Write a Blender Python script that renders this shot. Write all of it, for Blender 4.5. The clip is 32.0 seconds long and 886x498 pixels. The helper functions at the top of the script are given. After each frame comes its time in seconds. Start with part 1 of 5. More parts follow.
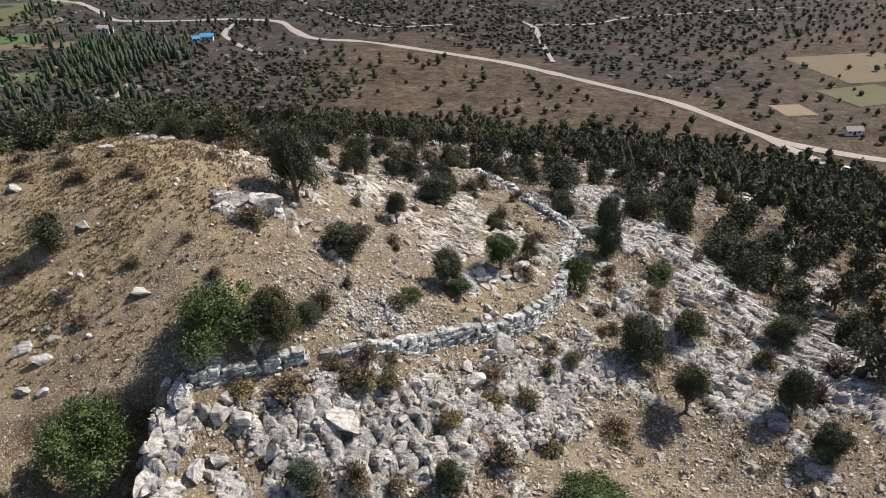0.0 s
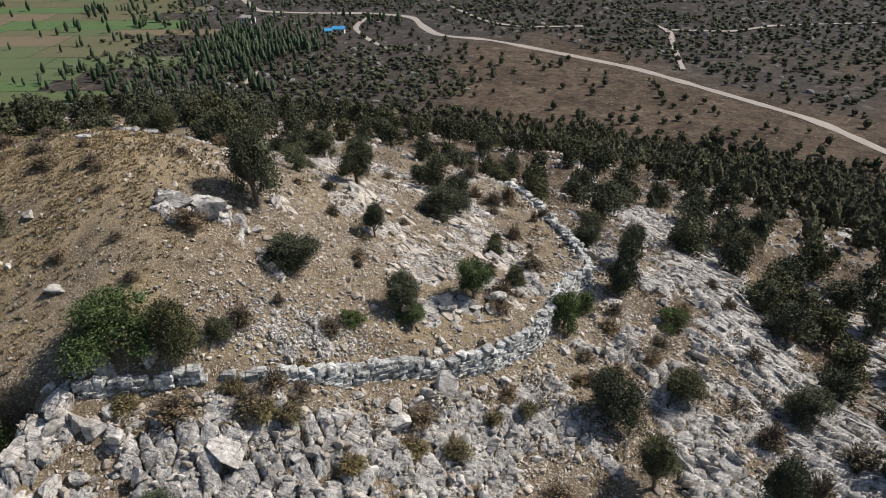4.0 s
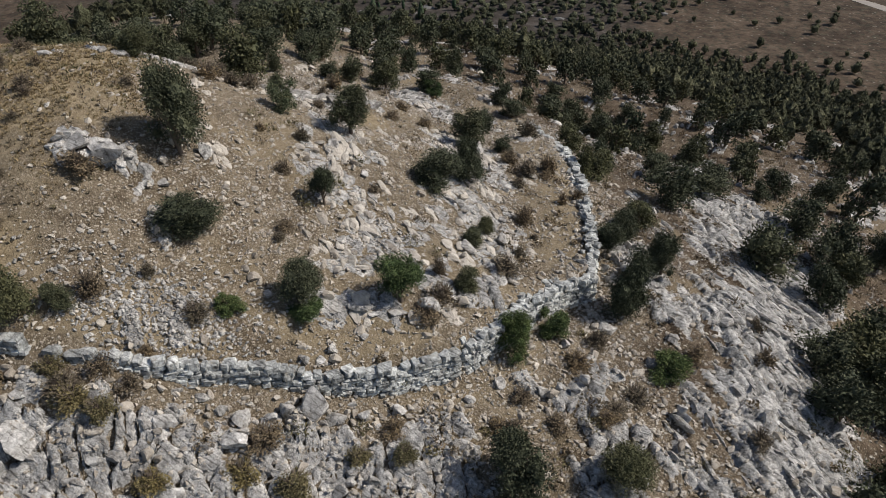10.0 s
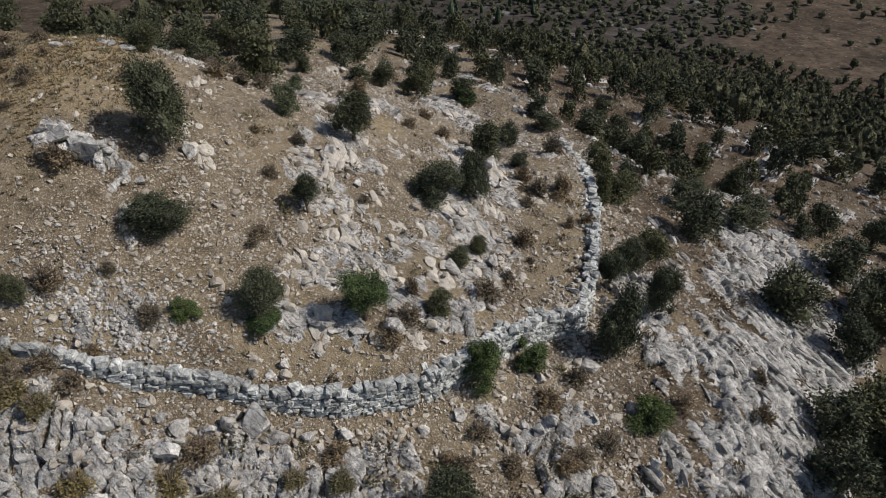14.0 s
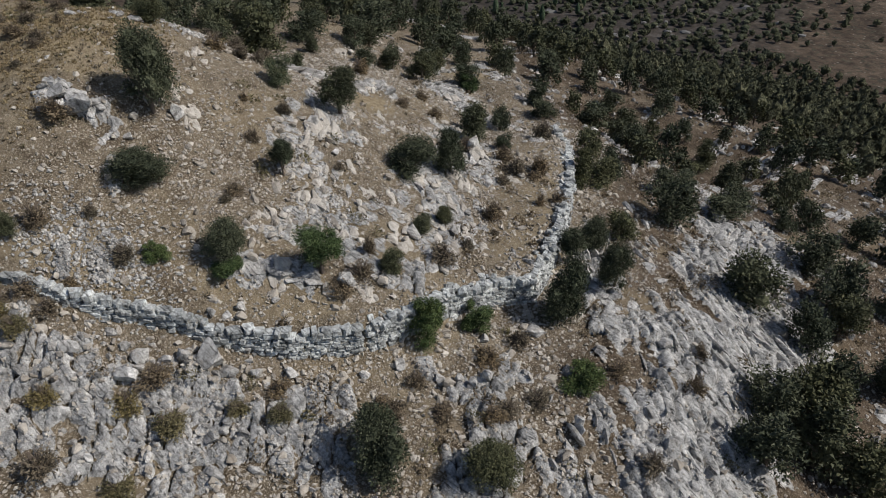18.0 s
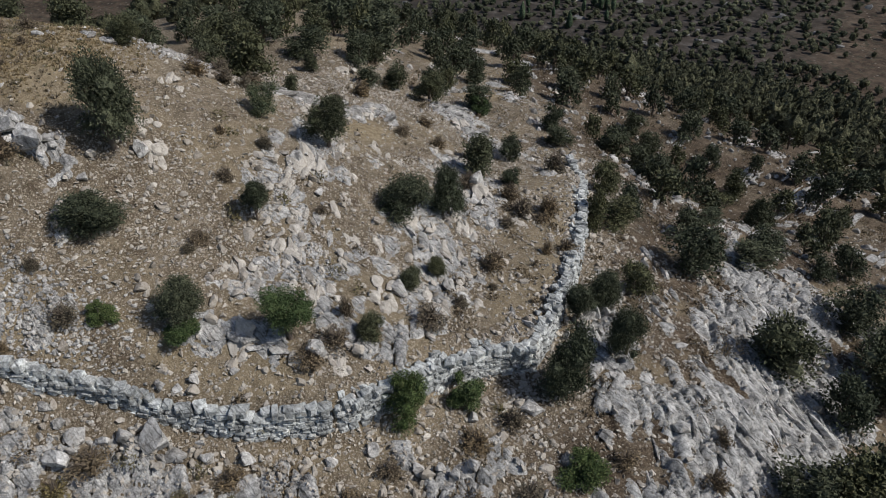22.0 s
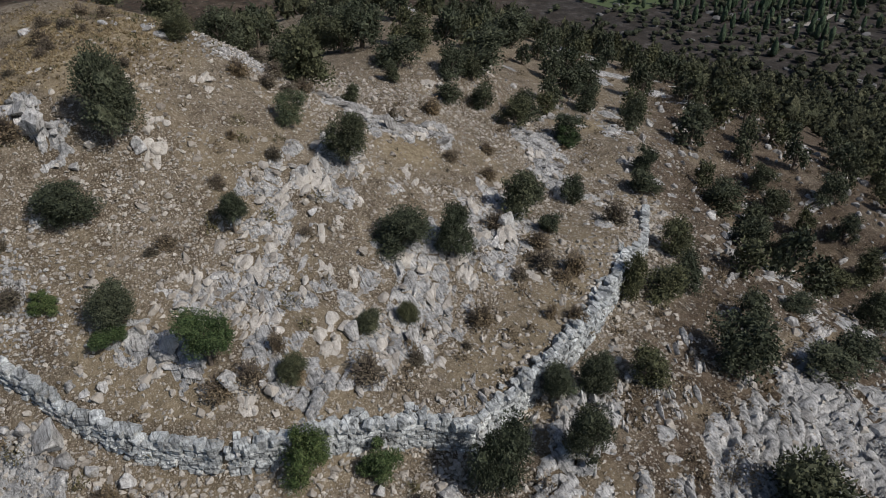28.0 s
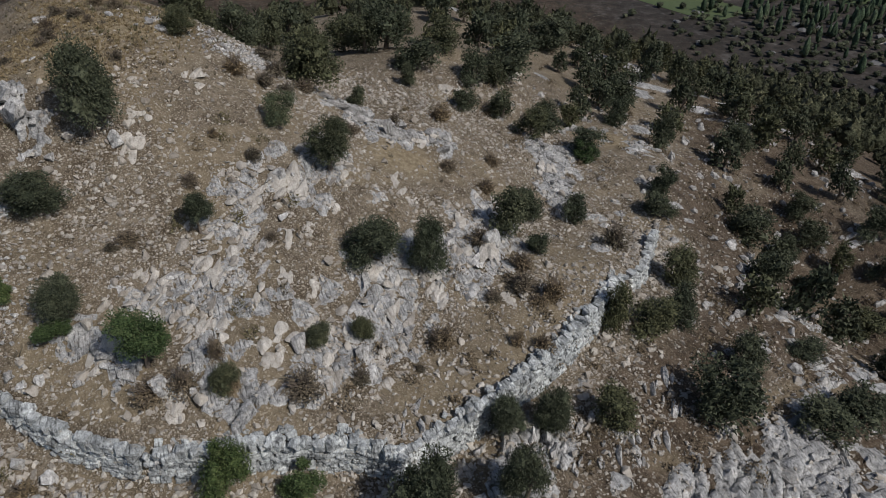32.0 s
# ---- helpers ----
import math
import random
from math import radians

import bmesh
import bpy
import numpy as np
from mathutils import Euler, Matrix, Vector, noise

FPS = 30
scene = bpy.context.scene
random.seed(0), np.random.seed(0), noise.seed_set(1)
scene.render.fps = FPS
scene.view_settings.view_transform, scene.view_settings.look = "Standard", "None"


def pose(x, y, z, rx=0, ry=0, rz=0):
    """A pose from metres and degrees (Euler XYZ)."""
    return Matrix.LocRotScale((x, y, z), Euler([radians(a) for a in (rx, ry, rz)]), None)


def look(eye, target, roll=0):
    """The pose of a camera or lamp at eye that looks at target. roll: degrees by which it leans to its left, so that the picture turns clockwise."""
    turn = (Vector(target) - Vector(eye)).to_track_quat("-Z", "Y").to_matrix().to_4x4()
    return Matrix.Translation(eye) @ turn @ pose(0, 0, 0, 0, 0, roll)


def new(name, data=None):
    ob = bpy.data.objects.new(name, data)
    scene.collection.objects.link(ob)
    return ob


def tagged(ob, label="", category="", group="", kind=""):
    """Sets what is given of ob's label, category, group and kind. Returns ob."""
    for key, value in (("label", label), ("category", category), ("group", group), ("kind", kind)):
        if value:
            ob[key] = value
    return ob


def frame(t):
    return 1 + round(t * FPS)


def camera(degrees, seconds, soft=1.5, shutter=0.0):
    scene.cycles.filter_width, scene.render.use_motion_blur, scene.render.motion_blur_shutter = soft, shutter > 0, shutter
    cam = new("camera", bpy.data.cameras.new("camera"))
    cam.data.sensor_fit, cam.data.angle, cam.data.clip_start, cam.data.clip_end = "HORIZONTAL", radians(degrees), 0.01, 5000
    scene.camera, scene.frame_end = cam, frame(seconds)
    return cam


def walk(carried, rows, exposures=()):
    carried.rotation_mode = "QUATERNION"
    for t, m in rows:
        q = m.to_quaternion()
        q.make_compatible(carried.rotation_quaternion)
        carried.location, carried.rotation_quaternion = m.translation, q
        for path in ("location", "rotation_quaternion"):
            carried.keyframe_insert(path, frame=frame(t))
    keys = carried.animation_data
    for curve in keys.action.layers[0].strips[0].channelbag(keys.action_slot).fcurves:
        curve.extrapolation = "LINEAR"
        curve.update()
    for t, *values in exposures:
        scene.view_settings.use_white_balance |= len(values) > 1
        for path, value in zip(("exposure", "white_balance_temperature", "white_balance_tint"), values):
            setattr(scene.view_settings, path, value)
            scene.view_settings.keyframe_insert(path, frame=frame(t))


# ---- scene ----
cam = camera(63.9, 32.0, 0.5)
PATH = [
    (0, (-0.15, -0.345, 29.039), (-0.141, 1.86, 27.861), 0.0),
    (0.5, (1.269, 0.164, 29.0), (1.229, 2.367, 27.821), -0.0),
    (1, (2.73, 0.82, 28.953), (2.643, 3.024, 27.774), -0.1),
    (1.5, (4.274, 1.57, 28.89), (4.134, 3.769, 27.71), -0.1),
    (2, (5.771, 2.308, 28.774), (5.584, 4.504, 27.595), -0.1),
    (2.5, (7.246, 3.114, 28.62), (7.009, 5.306, 27.441), -0.2),
    (4.5, (12.204, 6.757, 28.234), (11.724, 8.908, 27.052), -0.2),
    (5, (13.332, 7.819, 28.201), (12.808, 9.959, 27.02), -0.3),
    (5.5, (14.4, 9.011, 28.152), (13.836, 11.141, 26.97), -0.2),
    (6, (15.505, 10.336, 28.138), (14.909, 12.456, 26.954), -0.2),
    (6.5, (16.639, 11.69, 28.12), (16.006, 13.799, 26.936), -0.2),
    (7, (17.779, 13.121, 28.036), (17.108, 15.214, 26.845), -0.2),
    (7.5, (18.915, 14.484, 27.905), (18.205, 16.543, 26.676), -0.2),
    (8, (19.943, 15.819, 27.854), (19.201, 17.794, 26.51), -0.3),
    (8.5, (20.864, 17.264, 27.966), (20.085, 19.157, 26.531), -0.2),
    (9, (21.784, 18.606, 27.964), (20.932, 20.469, 26.529), -0.2),
    (9.5, (22.607, 19.93, 27.952), (21.698, 21.764, 26.519), -0.3),
    (10, (23.274, 21.16, 27.885), (22.286, 22.955, 26.454), -0.3),
    (10.5, (23.758, 22.304, 27.791), (22.707, 24.065, 26.361), -0.3),
    (11, (24.056, 23.277, 27.723), (22.966, 25.016, 26.292), -0.2),
    (11.5, (24.339, 24.199, 27.684), (23.226, 25.92, 26.251), -0.3),
    (12, (24.639, 25.032, 27.613), (23.504, 26.741, 26.183), -0.3),
    (12.5, (25.021, 25.73, 27.532), (23.864, 27.425, 26.105), -0.2),
    (13, (25.519, 26.223, 27.509), (24.341, 27.904, 26.082), -0.2),
    (13.5, (26.224, 26.41, 27.498), (25.027, 28.081, 26.075), -0.1),
    (14, (27.154, 26.32, 27.514), (25.945, 27.984, 26.092), -0.1),
    (14.5, (28.245, 26.085, 27.508), (27.033, 27.745, 26.085), -0.0),
    (16.5, (32.376, 25.935, 27.456), (31.096, 27.54, 26.03), 0.2),
    (17, (33.108, 26.157, 27.396), (31.809, 27.751, 25.971), 0.3),
    (17.5, (33.66, 26.521, 27.351), (32.345, 28.1, 25.926), 0.3),
    (18, (33.91, 26.944, 27.389), (32.58, 28.509, 25.962), 0.4),
    (18.5, (34.008, 27.455, 27.372), (32.66, 29.003, 25.945), 0.4),
    (19, (33.973, 28.011, 27.304), (32.61, 29.546, 25.876), 0.5),
    (19.5, (33.749, 28.631, 27.256), (32.38, 30.162, 25.83), 0.5),
    (20, (33.428, 29.424, 27.193), (32.051, 30.95, 25.769), 0.5),
    (20.5, (32.921, 30.334, 27.157), (31.535, 31.851, 25.734), 0.6),
    (21, (32.33, 31.356, 27.184), (30.94, 32.867, 25.758), 0.5),
    (21.5, (31.774, 32.388, 27.201), (30.379, 33.896, 25.779), 0.4),
    (22, (31.161, 33.428, 27.218), (29.766, 34.936, 25.793), 0.4),
    (22.5, (30.746, 34.395, 27.261), (29.351, 35.907, 25.841), 0.6),
    (23, (30.814, 35.096, 27.309), (29.415, 36.601, 25.885), 0.4),
    (23.5, (31.254, 35.836, 27.277), (29.857, 37.343, 25.852), 0.5),
    (24, (31.99, 36.56, 27.255), (30.562, 38.038, 25.831), 0.6),
    (24.5, (32.844, 37.409, 27.262), (31.335, 38.803, 25.839), 0.7),
    (25, (33.736, 38.378, 27.224), (32.172, 39.715, 25.804), 0.7),
    (25.5, (34.468, 39.348, 27.16), (32.86, 40.633, 25.742), 0.6),
    (27.5, (35.341, 44.774, 26.929), (33.56, 45.811, 25.514), -0.1),
    (28, (35.021, 46.4, 26.919), (33.233, 47.425, 25.506), -0.1),
    (28.5, (34.736, 47.92, 26.924), (32.932, 48.924, 25.515), -0.0),
    (29, (34.676, 49.259, 26.901), (32.855, 50.235, 25.492), 0.0),
    (29.5, (34.722, 50.344, 26.909), (32.887, 51.289, 25.499), 0.1),
    (30, (34.797, 51.211, 26.869), (32.947, 52.126, 25.457), 0.1),
    (30.5, (34.947, 51.834, 26.883), (33.084, 52.718, 25.47), 0.2),
    (31, (35.151, 52.321, 26.909), (33.279, 53.18, 25.494), 0.2),
    (31.5, (35.502, 52.716, 26.874), (33.62, 53.552, 25.457), 0.3),
    (32, (35.934, 53.019, 26.894), (34.043, 53.829, 25.474), 0.3),
]
walk(cam, [(t, look(eye, target, roll)) for t, eye, target, roll in PATH],
     [(0, 0.55, 6950, 15), (2.5, 0.38, 6900, 15), (6, 0.12, 6750, 13), (9, -0.05, 6700, 13), (13, -0.17, 6650, 13), (20, -0.29, 6350, 12),
      (27, -0.41, 6300, 13), (32, -0.56, 6260, 13)])

# ---- light ----
world = bpy.data.worlds.new("sky")
scene.world = world
world.use_nodes = True
wn = world.node_tree
SUN_HEIGHT, SUN_TURN = 47.0, 60.0        # degrees above the horizon; degrees clockwise from +y
sky = wn.nodes.new("ShaderNodeTexSky")
sky.sky_type = "NISHITA"
sky.sun_disc = False
sky.sun_elevation, sky.sun_rotation = radians(SUN_HEIGHT), radians(SUN_TURN)
wn.links.new(sky.outputs["Color"], wn.nodes["Background"].inputs["Color"])
wn.nodes["Background"].inputs["Strength"].default_value = 0.083
sun = new("sun", bpy.data.lights.new("sun", "SUN"))
sun.data.energy, sun.data.angle, sun.data.color = 4.1, radians(0.6), (1.0, 0.95, 0.87)
sun.matrix_world = look((0, 0, 0), (-math.sin(radians(SUN_TURN)) * math.cos(radians(SUN_HEIGHT)),
                                    -math.cos(radians(SUN_TURN)) * math.cos(radians(SUN_HEIGHT)), -math.sin(radians(SUN_HEIGHT))))
sun.location = (0, 0, 300)


# ---- numbers and noise ----
rng = np.random.default_rng(7)


def vnoise(x, y, seed=0):
    """Smooth value noise from -1 to 1 on a unit lattice."""
    xi, yi = np.floor(x).astype(np.int64), np.floor(y).astype(np.int64)
    fx, fy = x - xi, y - yi
    fx, fy = fx * fx * fx * (fx * (fx * 6 - 15) + 10), fy * fy * fy * (fy * (fy * 6 - 15) + 10)

    def val(a, b):
        h = (a * 374761393 + b * 668265263 + seed * 982451653) & 0xFFFFFFFF
        h = ((h ^ (h >> 13)) * 1274126177) & 0xFFFFFFFF
        return ((h ^ (h >> 16)) & 0xFFFF) / 32767.5 - 1
    a = val(xi, yi) * (1 - fx) + val(xi + 1, yi) * fx
    b = val(xi, yi + 1) * (1 - fx) + val(xi + 1, yi + 1) * fx
    return a * (1 - fy) + b * fy


def fbm(x, y, size, octaves=4, seed=0, gain=0.5):
    out, amp, tot = 0.0, 1.0, 0.0
    for i in range(octaves):
        out = out + amp * vnoise(x / size * 2 ** i + 17.3 * i, y / size * 2 ** i - 9.1 * i, seed + i)
        tot += amp
        amp *= gain
    return out / tot


def smooth(a, b, v):
    u = np.clip((v - a) / (b - a), 0, 1)
    return u * u * (3 - 2 * u)


# ---- the lie of the land ----
WALL = [(-15.5, 31.0), (-11, 33.2), (-6, 35.8), (-2.8, 37.7), (0.8, 40.6), (3.9, 42.7), (6.5, 44.8), (9.2, 48.4), (10.2, 51.5), (10.9, 55.2),
        (11.6, 58), (13.2, 60.9), (12.1, 64.5), (10.6, 68.2), (8.8, 72.4), (6.4, 76.6), (3.6, 80.8), (1.7, 84.1), (-3.6, 89.4)]
RELIEF_X, RELIEF_Y, RELIEF_WIDTH = np.arange(-36, 49, 10.5), np.arange(24, 109, 10.5), 9.0
RELIEF = np.array([
    [0.01, 0.52, 3.29, 2.35, -0.41, 2.58, 2.94, 0.31, -1.10],
    [0.83, 1.94, 3.89, 5.81, 0.82, 1.22, -0.14, -0.54, -0.34],
    [0.38, 2.62, 5.49, 3.70, 0.89, 1.65, -0.72, 1.59, -1.04],
    [-2.71, 0.88, 0.77, 0.86, 1.13, -0.83, -0.85, 0.73, -3.77],
    [-0.44, -2.16, -0.39, -0.09, -1.83, 0.96, 0.77, -0.61, -4.18],
    [-0.90, -3.76, -0.39, -0.62, 1.25, -0.28, -0.52, -0.18, -0.63],
    [-0.04, 0.63, -2.25, 0.09, -0.43, -1.33, 0.36, 0.00, -0.02],
    [-0.01, 0.27, 1.97, -3.21, -2.02, -0.97, -0.96, -0.48, -0.09],
    [0.00, 0.01, 0.01, -0.47, -0.33, -0.03, -0.06, -0.12, -0.02],
])


def line_dist(line, x, y):
    """Signed distance to a line of points (left of it is plus), how far along it, and its length."""
    best, along, total = np.full(np.shape(x), 1e9), np.zeros(np.shape(x)), 0.0
    sign = np.ones(np.shape(x))
    for (ax, ay), (bx, by) in zip(line[:-1], line[1:]):
        dx, dy = bx - ax, by - ay
        n = math.hypot(dx, dy)
        u = np.clip(((x - ax) * dx + (y - ay) * dy) / n ** 2, 0, 1)
        d = np.hypot(x - ax - u * dx, y - ay - u * dy)
        nearer = d < best
        best = np.where(nearer, d, best)
        sign = np.where(nearer, np.where(dx * (y - ay) - dy * (x - ax) >= 0, 1, -1), sign)
        along = np.where(nearer, total + u * n, along)
        total += n
    return best * sign, along, total


def land(x, y):
    """Height of the smooth ground, without stones and ledges."""
    x, y = np.asarray(x, float), np.asarray(y, float)
    u = np.clip((np.hypot(x + 15, y - 40) - 24) / 236, 0, 1)
    z = -71 * (0.75 * u + 0.25 * (3 * u * u - 2 * u ** 3))
    z = z + 5.0 * np.exp(-((x + 46) / 36) ** 2 - ((y - 128) / 34) ** 2) + 7.5 * np.exp(-((x + 47) / 13) ** 2 - ((y - 46) / 17) ** 2)
    z = z + 8 * np.exp(-((x + 75) / 30) ** 2 - ((y - 95) / 28) ** 2)
    d, along, total = line_dist(WALL, x, y)
    z = z + (0.52 + 0.43 * smooth(13, 21, along)) * np.clip(along / 8, 0, 1) * np.clip((total - along) / 6, 0, 1) * np.exp(-(d / 9) ** 2) * np.tanh(d / 0.35)
    below = np.interp(along, (5, 8, 12, 16, 20, 24, 28, 32, 36, 40, 44, 48), (0, 0.9, 1.0, 0.85, 1.0, 0.3, -0.6, -0.25, 0.2, -0.1, -0.2, 0))
    above = np.interp(along, (16, 20, 24, 28, 32, 36), (0, -0.3, -0.4, -0.6, -0.3, 0))
    z = z + (below * np.exp(-(d / 5) ** 2) * smooth(0.5, -0.5, d) + above * np.exp(-(d / 4) ** 2) * smooth(-0.5, 0.5, d)) * (np.abs(d) < 20)
    ex = np.exp(-((x[..., None] - RELIEF_X) / RELIEF_WIDTH) ** 2)
    ey = np.exp(-((y[..., None] - RELIEF_Y) / RELIEF_WIDTH) ** 2)
    z = z + np.einsum("...i,ij,...j->...", ex, RELIEF, ey)
    # the sunk hollow beside the rock face
    z = z - 5.0 * smooth(0.35, -0.35, x + 15.9 + 0.12 * (y - 28)) * smooth(-23.5, -20.0, x) * smooth(18, 22, y) * smooth(31.4, 30.4, y - 0.45 * (x + 17))
    # low rocky hills across the valley
    far = smooth(540, 640, y - 0.15 * np.abs(x))
    z = z + far * (24 * np.exp(-((x - 80) / 170) ** 2 - ((y - 760) / 110) ** 2) + 12 * fbm(x, y, 120, 3, 40) + 6 * fbm(x, y, 30, 3, 44)
                   + 60 * np.exp(-((x - 420) / 300) ** 2 - ((y - 1300) / 300) ** 2))
    return z


ROAD = [(420, 195), (260, 225), (173, 259), (147, 274), (138, 286), (115, 337), (68, 388), (40, 418), (-7, 450), (-52, 479), (-86, 484), (-104, 515), (-118, 549), (-154, 558),
        (-202, 549), (-245, 549), (-264, 580), (-299, 625), (-420, 690)]
BANDS = [([(21, 86), (22.6, 81), (24, 75), (25.4, 66), (27.2, 57), (29.6, 50), (32, 42)], 4.9, 1.0),
         ([(-8, 29.5), (-3, 32), (3, 36), (7, 39), (11, 42)], 4.8, 0.45),
         ([(-15.6, 23.5), (-15.0, 28), (-14.4, 31.2)], 1.7, 0.9),
         ([(1, 52), (-2.5, 55), (-6, 58.5), (-9, 63)], 3.2, 0.37),
         ([(7, 60), (4, 61.5), (1, 65), (-1.5, 71), (-5, 75)], 2.8, 0.52),
         ([(0.6, 46.2), (4.6, 48.2)], 1.1, 0.9),
         ([(-19, 67), (-16, 70), (-15, 74)], 2.2, 0.62),
         ([(-14.8, 44.0), (-10.5, 45.8)], 0.9, 0.85),
         ([(-18, 87), (-14, 86), (-8, 84)], 2.4, 0.6),
         ([(38, 50), (42, 66), (40, 80)], 2.5, 0.35),
         ([(-26, 52), (-23, 54)], 0.8, 0.36),
         ([(17, 52), (19, 47), (22, 41), (25, 36)], 2.6, 0.62),
         ([(13, 70), (16, 66), (19, 62)], 1.8, 0.55),
         ([(4, 52.5), (8, 52), (9, 56)], 1.2, 0.5)]


def rockiness(x, y):
    """How far bare limestone comes through, 0 to 1."""
    n = fbm(x, y, 2.2, 5, 3, 0.6)
    patches = smooth(0.16, 0.42, fbm(x, y, 4.5, 5, 21, 0.6)) * 0.35
    slope_far = smooth(85, 100, y) * smooth(0.12, 0.4, fbm(x, y, 6.0, 5, 33, 0.65)) * 0.42 * smooth(190, 120, np.hypot(x, y - 50))
    best = np.clip(np.maximum(patches * smooth(-18, -6, x), slope_far), 0, 1)
    for line, width, power in BANDS:
        reach = 2.6 * width
        xs, ys = [p[0] for p in line], [p[1] for p in line]
        k = (x > min(xs) - reach) & (x < max(xs) + reach) & (y > min(ys) - reach) & (y < max(ys) + reach)
        if k.any():
            d = np.abs(line_dist(line, x[k], y[k])[0])
            best[k] = np.maximum(best[k], power * smooth(1.25 * width, 0.45 * width, d + 1.25 * n[k] * width))
    k = (x > -18) & (x < 18) & (y > 28) & (y < 92)
    if k.any():
        best[k] = best[k] * smooth(0.4, 1.9, np.abs(line_dist(WALL, x[k], y[k])[0] + 0.3))
    return best * smooth(190, 120, np.hypot(x, y - 50))


def cells(u, v, seed):
    """Irregular cells on a unit lattice: each point's nearest seed point, the gap to the next one, and two random numbers of its cell."""
    ui, vi = np.floor(u).astype(np.int64), np.floor(v).astype(np.int64)
    best, second = np.full(np.shape(u), 9.0), np.full(np.shape(u), 9.0)
    cu, cv, ra, rb = (np.zeros(np.shape(u)) for _ in range(4))
    for du in (-1, 0, 1):
        for dv in (-1, 0, 1):
            a, b = ui + du, vi + dv
            h = (a * 374761393 + b * 668265263 + seed * 982451653) & 0xFFFFFFFF
            h = ((h ^ (h >> 13)) * 1274126177) & 0xFFFFFFFF
            h = h ^ (h >> 16)
            pu, pv = a + 0.1 + 0.8 * (h & 0xFF) / 255, b + 0.1 + 0.8 * ((h >> 8) & 0xFF) / 255
            d = np.hypot(u - pu, v - pv)
            near = d < best
            second = np.where(near, best, np.minimum(second, d))
            best = np.where(near, d, best)
            cu, cv = np.where(near, pu, cu), np.where(near, pv, cv)
            ra = np.where(near, ((h >> 16) & 0xFF) / 255, ra)
            rb = np.where(near, ((h >> 24) & 0xFF) / 255, rb)
    return cu, cv, second - best, ra, rb


def blocks(x, y, across, along, seed, low, joint, soilless=0.0):
    """Blocks of bedrock, across by along metres, that stand out of the soil where the rock is barer than low: height, and how much of the spot is rock."""
    wob, wob2 = fbm(x, y, 1.6, 3, 9), fbm(x, y, 1.3, 3, 10)
    a = x * 0.571 + y * 0.821 + 0.45 * across * wob
    b = x * 0.821 - y * 0.571 + 0.35 * along * wob2
    cu, cv, gap, ra, rb = cells(a / across, b / along, seed)
    ca, cb = cu * across, cv * along
    there = rockiness(ca * 0.571 + cb * 0.821, ca * 0.821 - cb * 0.571)
    bare = smooth(low, low + 0.09, there - 0.16 * (ra - 0.5))
    stand = bare * smooth(0.1 * joint, joint, gap)
    tilt = (a - ca) / across * (0.55 * rb - 0.05) + (b - cb) / along * 0.5 * (ra - 0.5)
    size = 0.45 * across + 0.12
    rise = size * (0.25 + 0.75 * ra + 0.9 * tilt + 0.10 * wob) - 0.30 * size * smooth(1.2 * joint, 0.0, gap)
    return stand * rise - 0.55 * size * (1 - stand) * smooth(low, low + 0.22, there), stand * (1 - soilless) + bare * soilless


def bedrock(x, y):
    """Height of the bare rock over the soil, and where it shows: long tilted beds on the ridge, squarer blocks elsewhere."""
    x, y = np.asarray(x, float), np.asarray(y, float)
    height, shows = np.zeros(np.shape(x)), np.zeros(np.shape(x))
    close = np.hypot(x, y - 50) < 150
    if not close.any():
        return height, shows
    x, y = x[close], y[close]
    beds = smooth(1.6 * BANDS[0][1], 1.2 * BANDS[0][1], np.abs(line_dist(BANDS[0][0], x, y)[0]))
    h1, s1 = blocks(x, y, 0.72, 3.0, 12, 0.16, 0.22, 1.0)
    h2, s2 = blocks(x, y, 1.0, 1.6, 14, 0.27, 0.17)
    h3, s3 = blocks(x, y, 0.5, 0.7, 15, 0.27, 0.20)
    big = smooth(-0.55, -0.35, fbm(x, y, 3.2, 2, 17))
    h2, s2 = h2 * big + h3 * (1 - big), s2 * big + s3 * (1 - big)
    flat = sum(smooth(2.4 * w, 1.4 * w, np.abs(line_dist(line, x, y)[0])) for line, w, p in (BANDS[3], BANDS[4], BANDS[5], BANDS[6]))
    h2 = h2 * (1 - 0.6 * np.clip(flat, 0, 1))
    sheet = rockiness(x, y) * (0.16 + 0.22 * fbm(x, y, 2.6, 3, 16) + 0.25 * beds)
    near = smooth(150, 105, np.hypot(x, y - 50))
    height[close] = near * (sheet + beds * h1 + (1 - beds) * h2)
    shows[close] = near * (beds * s1 + (1 - beds) * s2)
    return height, shows


def ground_height(x, y):
    x, y = np.asarray(x, float), np.asarray(y, float)
    near = smooth(260, 140, np.hypot(x, y - 60))
    rough = near * (0.09 * fbm(x, y, 2.2, 4, 5) + 0.25 * fbm(x, y, 9, 2, 6)) + (1 - near) * 0.12 * fbm(x, y, 30, 3, 8)
    return land(x, y) + rough + bedrock(x, y)[0]


def on_ground(x, y):
    return float(ground_height(np.array([x]), np.array([y]))[0])


